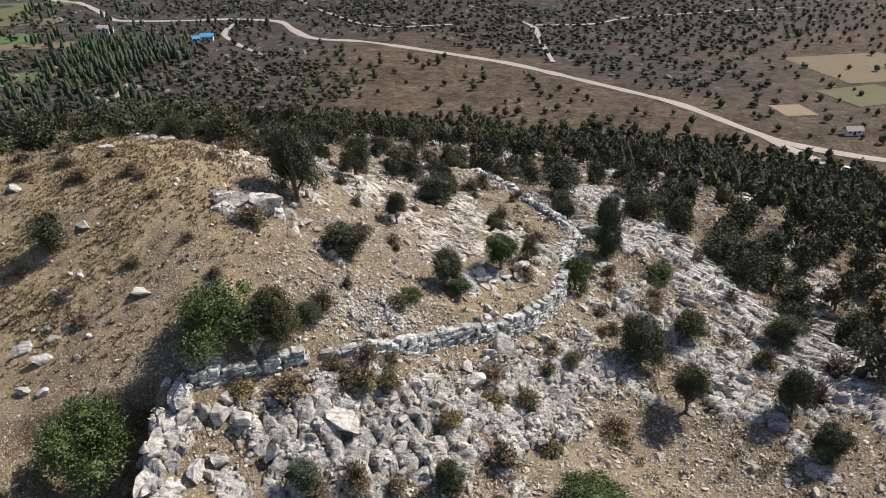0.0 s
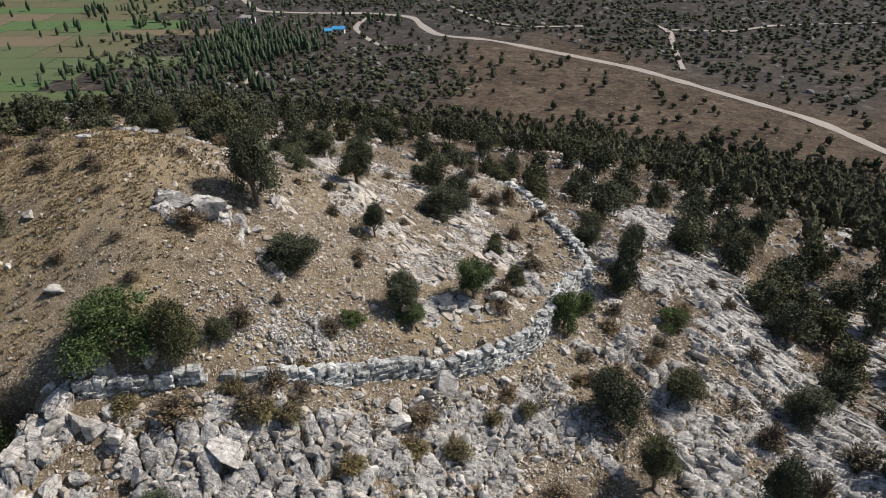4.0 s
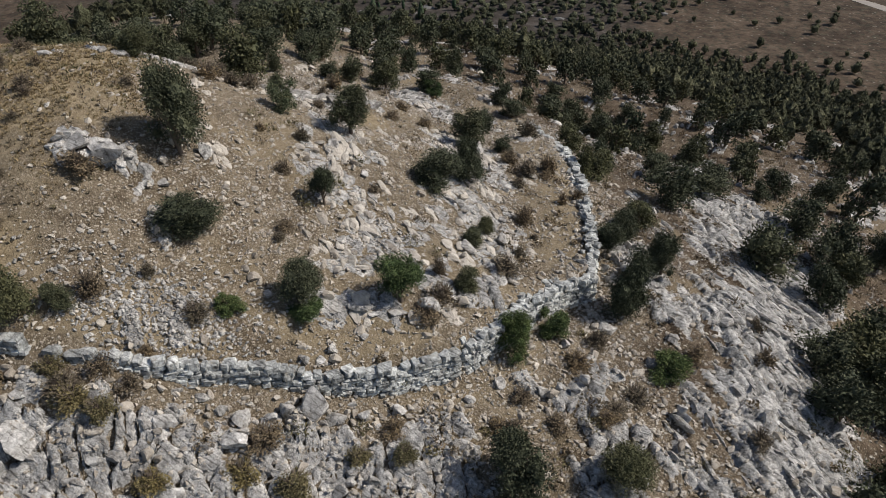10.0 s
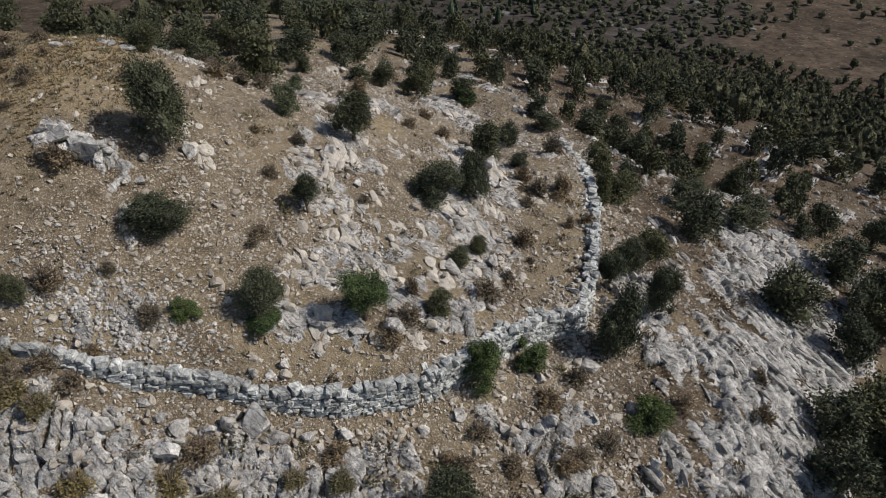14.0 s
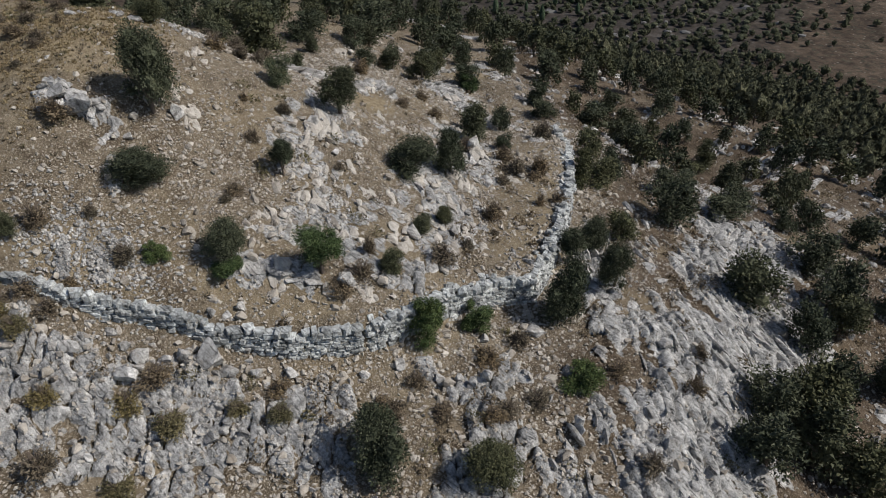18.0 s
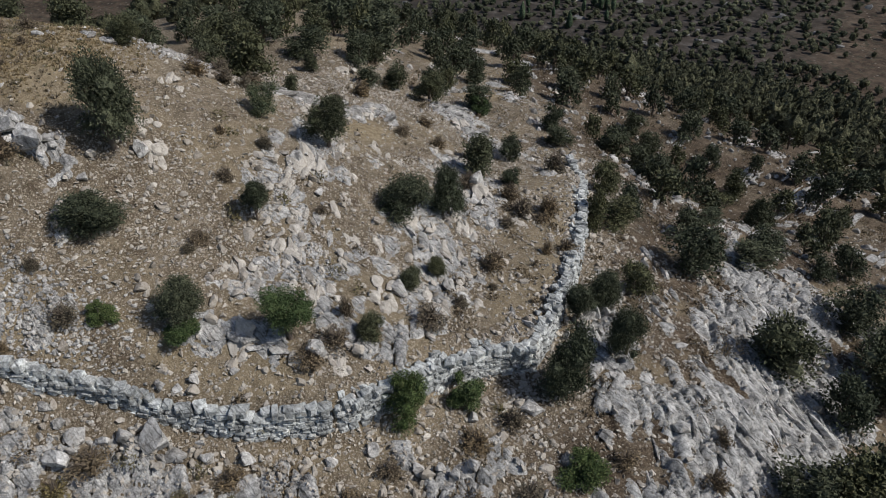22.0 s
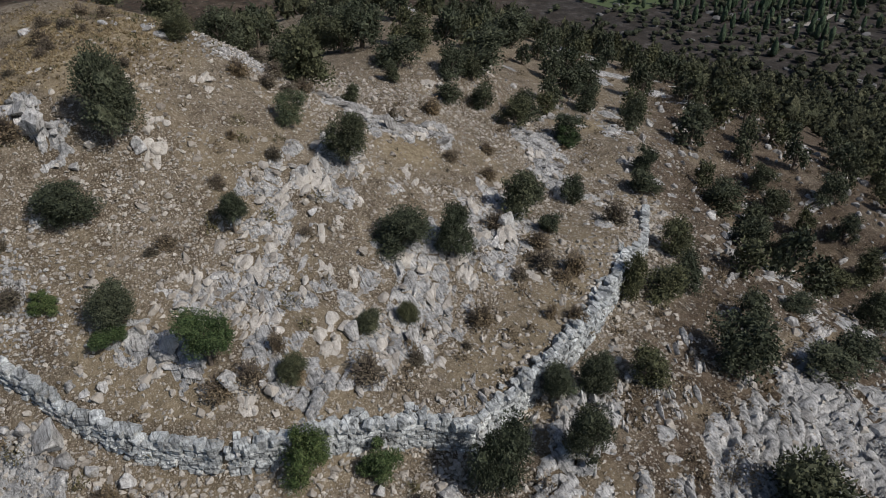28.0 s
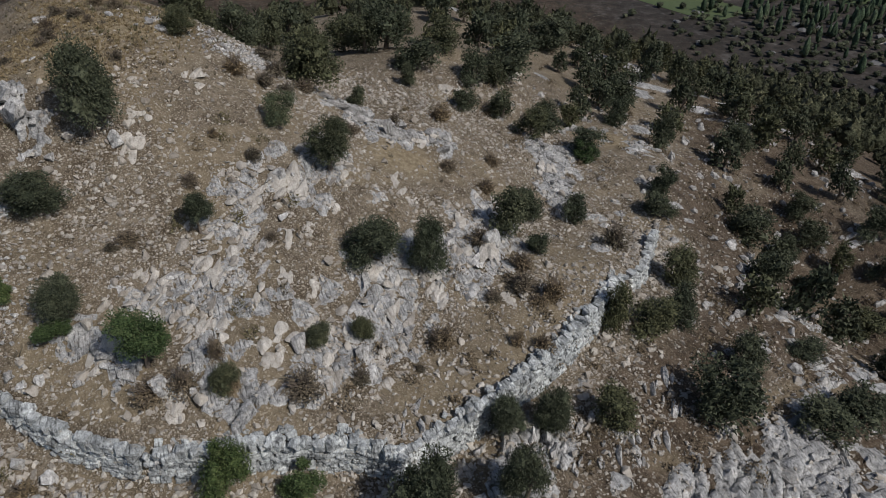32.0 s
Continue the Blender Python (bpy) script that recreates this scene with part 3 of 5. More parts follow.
def tube(points, radii, sides=6):
    points = np.asarray(points, float)
    rings = []
    for i, (p, rad) in enumerate(zip(points, radii)):
        t = points[min(i + 1, len(points) - 1)] - points[max(i - 1, 0)]
        t = t / np.linalg.norm(t)
        u = np.cross(t, [0.3, 1, 0.1])
        u /= np.linalg.norm(u)
        w = np.cross(t, u)
        a = np.arange(sides) * 2 * math.pi / sides
        rings.append(p + rad * (np.cos(a)[:, None] * u + np.sin(a)[:, None] * w))
    v = np.concatenate(rings)
    f = []
    for i in range(len(points) - 1):
        for j in range(sides):
            a, b = i * sides + j, i * sides + (j + 1) % sides
            f += [(a, b, b + sides), (a, b + sides, a + sides)]
    return v, np.array(f)


def trunk_mesh(name, seed, limbs=4):
    r = np.random.default_rng(seed)
    bend = 0.06 * r.normal(size=2)
    spine = [(0, 0, -0.12), (bend[0] * 0.3, bend[1] * 0.3, 0.12), (bend[0], bend[1], 0.35), (bend[0] * 0.6, bend[1] * 1.2, 0.65)]
    pieces = [tube(spine, [0.055, 0.042, 0.032, 0.012])]
    for i in range(limbs):
        a, h = r.random() * 6.283, 0.12 + 0.2 * r.random()
        pieces.append(tube([(bend[0] * h, bend[1] * h, h), (0.12 * math.cos(a), 0.12 * math.sin(a), h + 0.14), (0.25 * math.cos(a), 0.25 * math.sin(a), h + 0.30)],
                           [0.026, 0.018, 0.008], 5))
    return mesh_from(name, *joined(pieces), True)


CROWNS = {"juniper": [crown_mesh("juniper_crown", 100 + i, 26 + i % 5, 12500, 0.0225, 1.0, 0.6) for i in range(6)],
          "oak": [crown_mesh("oak_crown", 200 + i, 24, 11000, 0.024, 1.12, 0.3) for i in range(3)],
          "grey": [crown_mesh("grey_crown", 300 + i, 18, 6000, 0.028, 1.1, 0.3) for i in range(2)],
          "bush": [crown_mesh("bush_crown", 400 + i, 16, 6500, 0.034, 1.25, 0.35) for i in range(3)],
          "mid": [crown_mesh("juniper_crown", 150 + i, 22 + i % 4, 3900, 0.036, 1.0, 0.6, ICO1) for i in range(6)],
          "far": [crown_mesh("far_crown", 500 + i, 15, 750, 0.066, 1.0, 0.6, ICO1) for i in range(5)]}
TRUNKS = [trunk_mesh("trunk", 40 + i) for i in range(4)]
LEAFY = {"juniper": JUNIPER, "oak": OAK, "grey": GREYGREEN, "bush": OAK, "mid": JUNIPER, "far": JUNIPER}
for kind_of, meshes in CROWNS.items():
    for me in meshes:
        me.materials.append(LEAFY[kind_of])
for me in TRUNKS:
    me.materials.append(BARK)
trees_built = []


STEMS = {(-19.1, 27.6): 0.36, (4.8, 49.5): 0.22, (0.2, 45.6): 0.2, (-3.8, 53.7): 0.25, (-8.2, 63.2): 0.16, (-10.9, 48.8): 0.12, (12.7, 67.0): 0.2, (17.8, 39.7): 0.3}   # clear trunk, share of the height


def tree(kind_of, x, y, width, height, label, category="tree", group="", lift=0.0):
    i = len(trees_built)
    if kind_of == "juniper" and math.hypot(x - 3, y - 48) > 27:
        kind_of = "mid"
    base = new("juniper_tree" if kind_of in ("juniper", "mid", "far") else "oak_tree" if kind_of == "oak" else "bush")
    turn = (i * 2.399) % 6.283
    base.matrix_world = Matrix.LocRotScale((x, y, on_ground(x, y) - 0.05 + lift), Euler((0, 0, turn)), (width, width, height))
    part("trunk", TRUNKS[i % len(TRUNKS)], None, base)
    crown = part("crown", CROWNS[kind_of][i % len(CROWNS[kind_of])], None, base)
    stem = STEMS.get((x, y), 0.0)
    crown.matrix_basis = Matrix.LocRotScale((0, 0, stem), None, (1, 1, 1 - stem))
    tagged(base, label, category, group)
    trees_built.append((x, y, width))
    return base


for x, y, w, h in ((7.5, 53.0, 1.9, 1.7), (3.2, 26.8, 2.4, 1.8), (0.2, 45.6, 2.9, 3.0), (12.7, 67.0, 2.6, 3.0), (0.2, 29.2, 1.9, 2.2), (-6.9, 44.7, 4.3, 2.6), (-9.9, 35.0, 3.2, 3.9), (-8.4, 36.9, 1.9, 1.6), (-10.9, 48.8, 4.3, 6.0), (15.9, 60.5, 3.4, 5.0), (-3.8, 53.7, 2.1, 3.0), (5.2, 58.6, 1.8, 1.4), (4.8, 61.2, 1.6, 1.7), (6.6, 78.1, 2.5, 3.9), (17.1, 65.7, 2.9, 3.9), (7.3, 81.0, 3.6, 2.4), (-25.2, 40.1, 2.6, 3.0), (17.3, 87.6, 4.6, 2.6), (-0.6, 63.6, 4.5, 3.2), (-8.2, 63.2, 3.9, 4.0),):
    tree("juniper", x, y, w, h, "dark green juniper tree on the stony slope", "tree")
for x, y, w, h in ((12.8, 69.7, 2.7, 2.9), (17.8, 39.7, 3.2, 4.6), (16.7, 91.6, 4.0, 2.9), (25.3, 34.3, 2.8, 3.1), (0.4, 67.3, 3.1, 4.0), (15.3, 44.1, 4.3, 4.1), (13.4, 73.5, 3.1, 2.7), (-22.1, 55.7, 2.8, 2.3), (25.0, 38.9, 2.9, 3.9), (10.5, 93.1, 3.3, 1.4), (20.0, 47.5, 3.5, 2.8), (-21.3, 65.0, 5.2, 5.3), (-0.5, 76.2, 2.2, 1.7), (-21.0, 69.1, 1.8, 1.9), (14.6, 81.2, 5.0, 4.7), (-5.8, 78.1, 2.8, 2.8), (28.8, 48.8, 3.9, 2.7), (33.0, 65.6, 5.6, 5.0), (-9.1, 94.6, 2.8, 3.0), (6.7, 84.0, 2.9, 2.9),):
    tree("juniper", x, y, w, h, "dark green juniper tree on the stony slope", "tree")
for x, y, w, h in ((-5.7, 82.6, 2.6, 2.8), (-23.4, 80.9, 3.4, 2.4), (-20.1, 86.5, 3.6, 3.1), (32.4, 71.3, 4.7, 5.4), (2.0, 87.5, 3.6, 3.3), (23.7, 76.6, 5.4, 5.1), (4.9, 109.2, 4.3, 3.0), (-30.8, 78.6, 5.6, 3.6), (-29.1, 84.2, 3.9, 3.6), (-27.3, 76.3, 2.0, 2.3), (-23.5, 93.0, 2.6, 2.8), (-1.0, 109.0, 3.9, 3.4), (39.7, 75.0, 4.4, 3.9), (-5.2, 108.5, 3.2, 3.2), (-6.4, 92.1, 3.5, 2.4), (-3.6, 75.0, 3.9, 3.7), (-23.5, 84.9, 3.4, 3.3), (-20.0, 103.1, 3.3, 4.2), (29.0, 83.3, 4.7, 5.5), (-5.9, 113.2, 4.1, 3.6),):
    tree("juniper", x, y, w, h, "dark green juniper tree on the stony slope", "tree")
for x, y, w, h in ((1.9, 97.8, 4.3, 3.8), (-22.0, 89.2, 4.2, 3.3), (-26.2, 101.2, 3.5, 3.8), (38.8, 82.4, 4.8, 5.7), (-37.3, 77.4, 6.3, 5.6), (-29.5, 87.1, 3.2, 3.2), (-4.1, 120.0, 4.2, 3.7), (-36.0, 84.3, 5.1, 3.8), (-20.7, 114.9, 4.5, 3.8), (-6.6, 104.1, 5.5, 4.5), (-17.0, 91.0, 3.9, 3.1), (-32.5, 90.0, 7.7, 5.2), (-50.0, 97.8, 4.9, 3.9), (-55.7, 82.1, 7.0, 4.1), (-31.9, 106.3, 5.6, 4.9), (-48.8, 104.9, 7.7, 4.9),):
    tree("juniper", x, y, w, h, "dark green juniper tree on the stony slope", "tree")
for x, y, w, h in ((25.8, 87.2, 4.6, 4.4), (22.8, 96.2, 3.8, 3.8), (27.4, 99.2, 4.0, 4.0), (13.1, 100.8, 3.8, 3.6), (18.1, 107.8, 4.1, 4.0), (21.5, 93.0, 2.3, 2.4), (31.2, 69.0, 5.0, 4.8), (30.6, 61.6, 4.8, 4.4),
                   (0.9, 116.1, 3.2, 3.2), (6.1, 113.4, 4.0, 3.8), (11.5, 85.7, 3.1, 3.0), (11.7, 105.7, 3.4, 3.3), (-9.5, 114.6, 3.5, 3.4), (34.8, 59.5, 5.0, 4.8), (36.2, 66.5, 4.6, 4.6),
                   (37.5, 54.0, 4.4, 4.2), (35.5, 78.0, 4.4, 4.6), (33.2, 88.5, 4.2, 4.4), (29.3, 65.6, 4.2, 4.0), (28.6, 76.2, 4.0, 4.2), (30.4, 81.6, 4.4, 4.2)):
    tree("juniper", x, y, w, h, "dark green juniper tree below the limestone ridge", "tree")
for x, y, w, h in ((4.8, 49.5, 3.1, 3.4), (11.4, 52.0, 2.8, 3.2), (-19.1, 27.6, 4.9, 7.6), (8.5, 28.5, 4.5, 3.0), (-12.9, 34.1, 5.0, 3.8),):
    tree("oak", x, y, w, h, "fresh green bushy oak tree among rocks", "tree")
for x, y, w, h in ((1.3, 45.2, 2.1, 1.1), (-2.2, 42.4, 1.6, 1.1), (12.4, 55.6, 2.1, 1.9), (20.1, 56.9, 2.5, 1.6), (-15.9, 90.4, 2.4, 2.3),):
    tree("bush", x, y, w, h, "rounded green bush beside the stones", "bush")
for x, y, w, h in ((-7.7, 27.5, 2.3, 1.9), (-13.0, 61.0, 2.7, 2.5),):
    tree("grey", x, y, w, h, "grey-green shrub with thin foliage", "bush")

for x, y, w, h in ((-34, 57, 5.0, 4.6), (-31.5, 61, 4.4, 4.0), (-30, 66, 3.6, 3.6), (-36.5, 62, 4.5, 4.2),
                   (-38, 53, 4.0, 3.6), (-33, 69, 4.6, 4.4), (-40, 58, 4.4, 4.0), (-37, 75, 4.6, 4.4), (-44, 66, 4.4, 4.4), (-42, 74, 4.8, 4.4)):
    tree("juniper", x, y, w, h, "dense dark juniper tree behind the grassy top", "tree", "junipers behind the top")



# ---- rocks ----
def rock_shape(seed, base, cuts=9, rough=0.05):
    """A weathered block about two units across: a ball cut flat on many sides, then roughened."""
    r = np.random.default_rng(seed)
    v, f = base
    v = v.copy()
    for i in range(cuts):
        n = r.normal(size=3)
        n /= np.linalg.norm(n)
        d = r.uniform(0.42, 0.76)
        over = np.maximum(v @ n - d, 0)
        v = v - over[:, None] * n
    k = r.normal(size=(6, 3)) * 3.2
    v = v * (1 + rough * np.sin(v @ k.T + r.random(6) * 6.28).sum(1) * 0.8)[:, None]
    return v * 1.12, f


def turned(v, yaw, tip=0.0, roll_=0.0):
    return v @ np.array(Euler((tip, roll_, yaw)).to_matrix()).T


def strewn(name, x, y, size, templates, material_, label, category, sink=0.25, flat=0.7, yaw=None, stretch=None, lean=0.35, parent=None):
    """Many stones in one mesh."""
    r = np.random.default_rng(len(x))
    z = ground_height(x, y)
    pieces = []
    for i in range(len(x)):
        v, f = templates[i % len(templates)]
        s = size[i] * np.array([1, r.uniform(0.6, 0.95), flat * r.uniform(0.7, 1.2)]) if stretch is None else size[i] * np.array(stretch) * r.uniform(0.75, 1.25, 3)
        a = r.random() * 6.283 if yaw is None else yaw + r.normal() * 0.13
        w = turned(v * s, a, r.normal() * lean, r.normal() * lean)
        pieces.append((w + np.array([x[i], y[i], z[i] + s[2] * (0.5 - sink)]), f))
    ob = part(name, mesh_from(name, *joined(pieces)), material_, parent)
    return tagged(ob, label, category, kind="stuff")


OCTA = (np.array([(1, 0, 0), (-1, 0, 0), (0, 1, 0), (0, -1, 0), (0, 0, 1), (0, 0, -1.0)]),
        np.array([(0, 2, 4), (2, 1, 4), (1, 3, 4), (3, 0, 4), (2, 0, 5), (1, 2, 5), (3, 1, 5), (0, 3, 5)]))
TINY = [(OCTA[0] * np.random.default_rng(760 + i).uniform(0.55, 1.15, (6, 3)) + np.random.default_rng(780 + i).normal(size=(6, 3)) * 0.18, OCTA[1]) for i in range(16)]
SMALL = [rock_shape(700 + i, ICO1, 4, 0.04) for i in range(14)]
MEDIUM = [rock_shape(720 + i, ICO2, 12, 0.045) for i in range(12)]
LARGE = [rock_shape(740 + i, ICO3, 17, 0.045) for i in range(10)]


def boulder(x, y, w, h):
    i = int(abs(x * 7 + y * 3))
    v, f = LARGE[i % len(LARGE)]
    h = max(min(h, 1.1 * w), 0.24 * w)
    name = "boulder"
    if x < -17:
        w, h = 0.55 * w, 0.5 * h
    v = turned(v * np.array([0.50 * w, 0.42 * w, 0.58 * h]), i * 1.7, 0.12 * math.sin(i), 0.15 * math.cos(i))
    ob = part(name, mesh_from(name, v, f), ROCK)
    ob.location = (x, y, on_ground(x, y) + (0.02 if w > 2.4 or x < -17 else 0.20) * h)
    tagged(ob, "grey weathered limestone boulder resting on the slope", "boulder", "loose boulders")


for x, y, w, h in ((4.1, 41.1, 1.98, 2.48), (3.3, 40.2, 1.23, 2.36), (-10.2, 50.1, 1.14, 1.59), (-1.7, 72.8, 2.06, 3.26), (5.1, 57.3, 1.55, 1.06), (6.4, 60.7, 1.16, 1.16), (11.7, 49.3, 1.03, 0.71), (10.7, 47.1, 0.94, 0.6), (15.9, 52.4, 0.93, 0.77), (14.0, 50.2, 0.84, 0.68), (14.8, 51.0, 0.78, 0.43), (15.7, 51.1, 0.85, 0.85), (21.7, 53.9, 0.95, 2.11), (15.6, 58.1, 1.88, 0.71), (13.7, 54.9, 0.9, 0.6), (17.6, 63.6, 0.87, 0.39), (9.4, 49.5, 1.6, 0.62), (3.4, 44.2, 0.75, 1.26), (2.6, 42.7, 0.74, 0.85), (7.3, 51.4, 0.8, 0.8), (6.4, 49.9, 1.57, 1.45),):
    boulder(x, y, w, h)
for x, y, w, h in ((-7.1, 59.6, 1.26, 1.26), (4.3, 46.0, 0.82, 0.27), (7.8, 44.0, 1.11, 0.96), (6.5, 42.7, 1.05, 0.73), (1.6, 38.5, 1.42, 1.0), (3.2, 43.3, 0.74, 0.31), (-18.5, 36.8, 3.01, 0.62), (-29.9, 45.6, 2.79, 0.94), (-23.7, 41.9, 2.5, 0.87), (-22.6, 38.0, 1.03, 1.5), (-24.2, 33.2, 3.07, 0.61), (-20.8, 32.5, 0.81, 0.81), (-5.9, 31.5, 3.57, 0.86), (-11.1, 29.9, 1.2, 0.69), (-12.3, 30.1, 1.34, 1.96), (-13.2, 30.0, 1.21, 1.42), (-11.2, 34.0, 1.46, 1.75), (-20.6, 33.8, 0.82, 1.11), (-9.3, 28.7, 0.98, 1.52), (-20.5, 43.0, 0.99, 0.47), (-18.6, 45.8, 1.1, 0.7),):
    boulder(x, y, w, h)
for x, y, w, h in ((-12.3, 31.2, 1.02, 0.67), (-13.0, 27.0, 1.43, 0.9), (-12.0, 27.9, 1.18, 0.79),):
    boulder(x, y, w, h)


def random_spots(n, box, seed, density):
    r = np.random.default_rng(seed)
    x, y = r.uniform(box[0], box[2], n), r.uniform(box[1], box[3], n)
    k = r.random(n) < density(x, y)
    return x[k], y[k], r


def wooded_side(x, y):
    return smooth(-1, -6, line_dist(WALL, x, y)[0]) * np.maximum(smooth(54, 66, y + 0.3 * (x - 12)), smooth(27, 32, x))


def scree(x, y):
    """Where loose pale stones lie thick."""
    slope = np.maximum(smooth(-17, -7, x + 3 * fbm(x, y, 7, 2, 90) + 6 * smooth(44, 52, y)), smooth(56, 61, y) * smooth(-34, -28, x)) * (0.35 + 0.65 * smooth(40, 26, x))
    patch = 0.30 + 0.70 * smooth(-0.25, 0.35, fbm(x, y, 5, 4, 91))
    below = smooth(0, -2, line_dist(WALL, x, y)[0]) * 0.45
    out = (0.3 + 0.7 * smooth(97, 84, y)) * smooth(24, 28, y)
    bare = (1 - 0.85 * smooth(0.35, 0.5, rockiness(x, y))) * (1 - 0.8 * np.exp(-((x + 11.8) / 2.6) ** 2 - ((y - 69.8) / 3.2) ** 2)) * (1 - 0.8 * np.exp(-((x + 20.5) / 3.5) ** 2 - ((y - 96) / 4) ** 2))
    return np.clip(((slope * patch + below) * out + 0.05) * bare * (1 - 0.6 * wooded_side(x, y)), 0, 1)


x, y, r = random_spots(125000, (-34, 23, 48, 118), 31, scree)
strewn("scree", x, y, 0.055 + 0.16 * r.random(len(x)) ** 2.4, TINY, STONE, "pale loose limestone scree strewn over brown soil", "scree", 0.2)
x, y, r = random_spots(3400, (-31, 23, 38, 98), 32, lambda a, b: 0.8 * scree(a, b) + 0.40 * rockiness(a, b))
strewn("rubble", x, y, 0.13 + 0.34 * r.random(len(x)) ** 2.5, MEDIUM, STONE, "grey limestone rubble of all sizes", "rubble", 0.25)
x, y, r = random_spots(4200, (-32, 50, 56, 135), 37, lambda a, b: 0.25 * smooth(-1, -5, line_dist(WALL, a, b)[0]) * smooth(50, 60, b) + smooth(80, 92, b) * (0.25 + 0.75 * smooth(0.0, 0.3, fbm(a, b, 6, 4, 96))) + 0.15 * smooth(28, 34, a) * smooth(95, 85, b))
strewn("slope_rubble", x, y, 0.16 + 0.5 * r.random(len(x)) ** 2.5, SMALL, ROCK, "grey rubble and rock on the far slope", "rubble", 0.3)
# a drift of rubble below the wall and another behind its west end
x, y, r = random_spots(13000, (-16, 28, 18, 92), 33, lambda a, b: smooth(-3.6, -1.2, line_dist(WALL, a, b)[0]) * smooth(-0.5, -1.0, line_dist(WALL, a, b)[0]) * 0.55 + smooth(1.6, 0.8, np.abs(line_dist(WALL, a, b)[0])) * smooth(54, 60, b) * 0.8)
strewn("fallen_wall_stones", x, y, 0.09 + 0.26 * r.random(len(x)) ** 2.5, MEDIUM, STONE, "fallen stones along the foot of the dry-stone wall", "rubble", 0.2)
x, y, r = random_spots(15000, (-13, 33, 4, 46), 34, lambda a, b: np.exp(-((a + 5) / 3.8) ** 2 - ((b - 39.6 - 0.35 * (a + 5)) / 2.0) ** 2))
strewn("stone_heap", x, y, 0.06 + 0.14 * r.random(len(x)) ** 2, SMALL, ROCK, "grey heap of small stones behind the wall", "rubble", 0.1)
x, y, r = random_spots(9000, (-28, 52, -14, 70), 35, lambda a, b: np.exp(-((a + 22.4) / 1.8) ** 2 - ((b - 60.6) / 2.6) ** 2))
strewn("crest_stone_heap", x, y, 0.09 + 0.15 * r.random(len(x)) ** 2, SMALL, ROCK, "grey heap of stones below the grassy top", "rubble", 0.1)

x, y, r = random_spots(20000, (-32, 26, 40, 112), 48, lambda a, b: scree(a, b) * (0.35 + 0.75 * smooth(-0.1, 0.35, fbm(a, b, 4, 4, 98))))
strewn("pale_stones", x, y, 0.08 + 0.21 * r.random(len(x)) ** 2.0, SMALL, PALE, "pale flat stones lying thick on the slope", "scree", 0.2, 0.45)
# bare bedrock: parallel blades on the ridge, blunt blocks below the wall, ledges up the slope
STRIKE = -0.608


def outcrop(line, width, n, size, shapes, label, seed, stretch, lean, yaw=STRIKE, sink=0.35):
    xs, ys = [p[0] for p in line], [p[1] for p in line]
    def density(a, b):
        d = np.abs(line_dist(line, a, b)[0])
        return smooth(width, 0.45 * width, d + 0.45 * width * fbm(a, b, 3.0, 3, seed))
    x, y, r = random_spots(n, (min(xs) - width, min(ys) - width, max(xs) + width, max(ys) + width), seed, density)
    strewn("rock_outcrop", x, y, size * (0.5 + 0.9 * r.random(len(x)) ** 1.6), shapes, ROCK, label, "outcrop", sink, yaw=yaw, stretch=stretch, lean=lean)


outcrop(BANDS[0][0], 5.4, 420, 0.40, MEDIUM, "pale limestone ridge of parallel tilted beds", 51, (2.7, 0.42, 0.42), 0.08, STRIKE, 0.5)
outcrop(BANDS[0][0], 6.0, 420, 0.26, MEDIUM, "narrow sharp limestone blades along the ridge", 65, (2.4, 0.42, 0.6), 0.12, STRIKE, 0.35)
outcrop(BANDS[1][0], 4.6, 700, 0.26, MEDIUM, "cracked grey limestone blocks between dry shrubs", 66, (1.2, 0.75, 0.8), 0.3, 0.5, 0.3)
outcrop(BANDS[1][0], 4.2, 150, 0.50, LARGE, "blunt grey limestone outcrop below the wall", 52, (1.2, 0.7, 0.75), 0.25, 0.5, 0.38)
outcrop(BANDS[2][0], 1.6, 110, 0.62, LARGE, "grey limestone rock face beside the hollow", 53, (1.4, 0.7, 0.7), 0.15, 1.45, 0.6)
outcrop(BANDS[3][0], 3.2, 110, 0.46, LARGE, "pale ledges of bedrock stepping up the slope", 54, (1.6, 0.6, 0.30), 0.15, STRIKE, 0.45)
outcrop(BANDS[4][0], 3.0, 120, 0.60, LARGE, "steep grey bedrock ledge in the slope", 55, (1.6, 0.65, 0.42), 0.18, STRIKE, 0.45)
outcrop(BANDS[5][0], 1.2, 24, 0.75, LARGE, "smooth pale bedrock slab under a tree", 56, (1.4, 0.9, 0.3), 0.12, 0.6, 0.5)
outcrop(BANDS[6][0], 2.0, 110, 0.70, LARGE, "grey bedrock ledges high on the slope", 57, (1.4, 0.7, 0.6), 0.2, 0.9, 0.4)
outcrop(BANDS[7][0], 1.0, 60, 0.72, LARGE, "grey rock outcrop in dry grass", 58, (1.3, 0.8, 0.62), 0.15, 0.4, 0.4)
outcrop(BANDS[8][0], 2.0, 80, 0.55, MEDIUM, "scattered bedrock ledges between junipers", 59, (1.4, 0.7, 0.5), 0.2, 0.6, 0.4)
outcrop(BANDS[9][0], 4.0, 260, 0.6, MEDIUM, "grey limestone beds among dark trees", 60, (1.8, 0.5, 0.6), 0.2)
outcrop([(-25.5, 51.5), (-22, 54)], 1.3, 16, 0.5, LARGE, "grey stones on the grassy top", 61, (1.2, 0.8, 0.5), 0.15, 0.4, 0.4)
outcrop([(-25, 27), (-22, 31), (-24, 35)], 1.6, 26, 0.5, LARGE, "dark grey rocks at the edge of the hollow", 62, (1.2, 0.8, 0.7), 0.25, 0.4, 0.3)
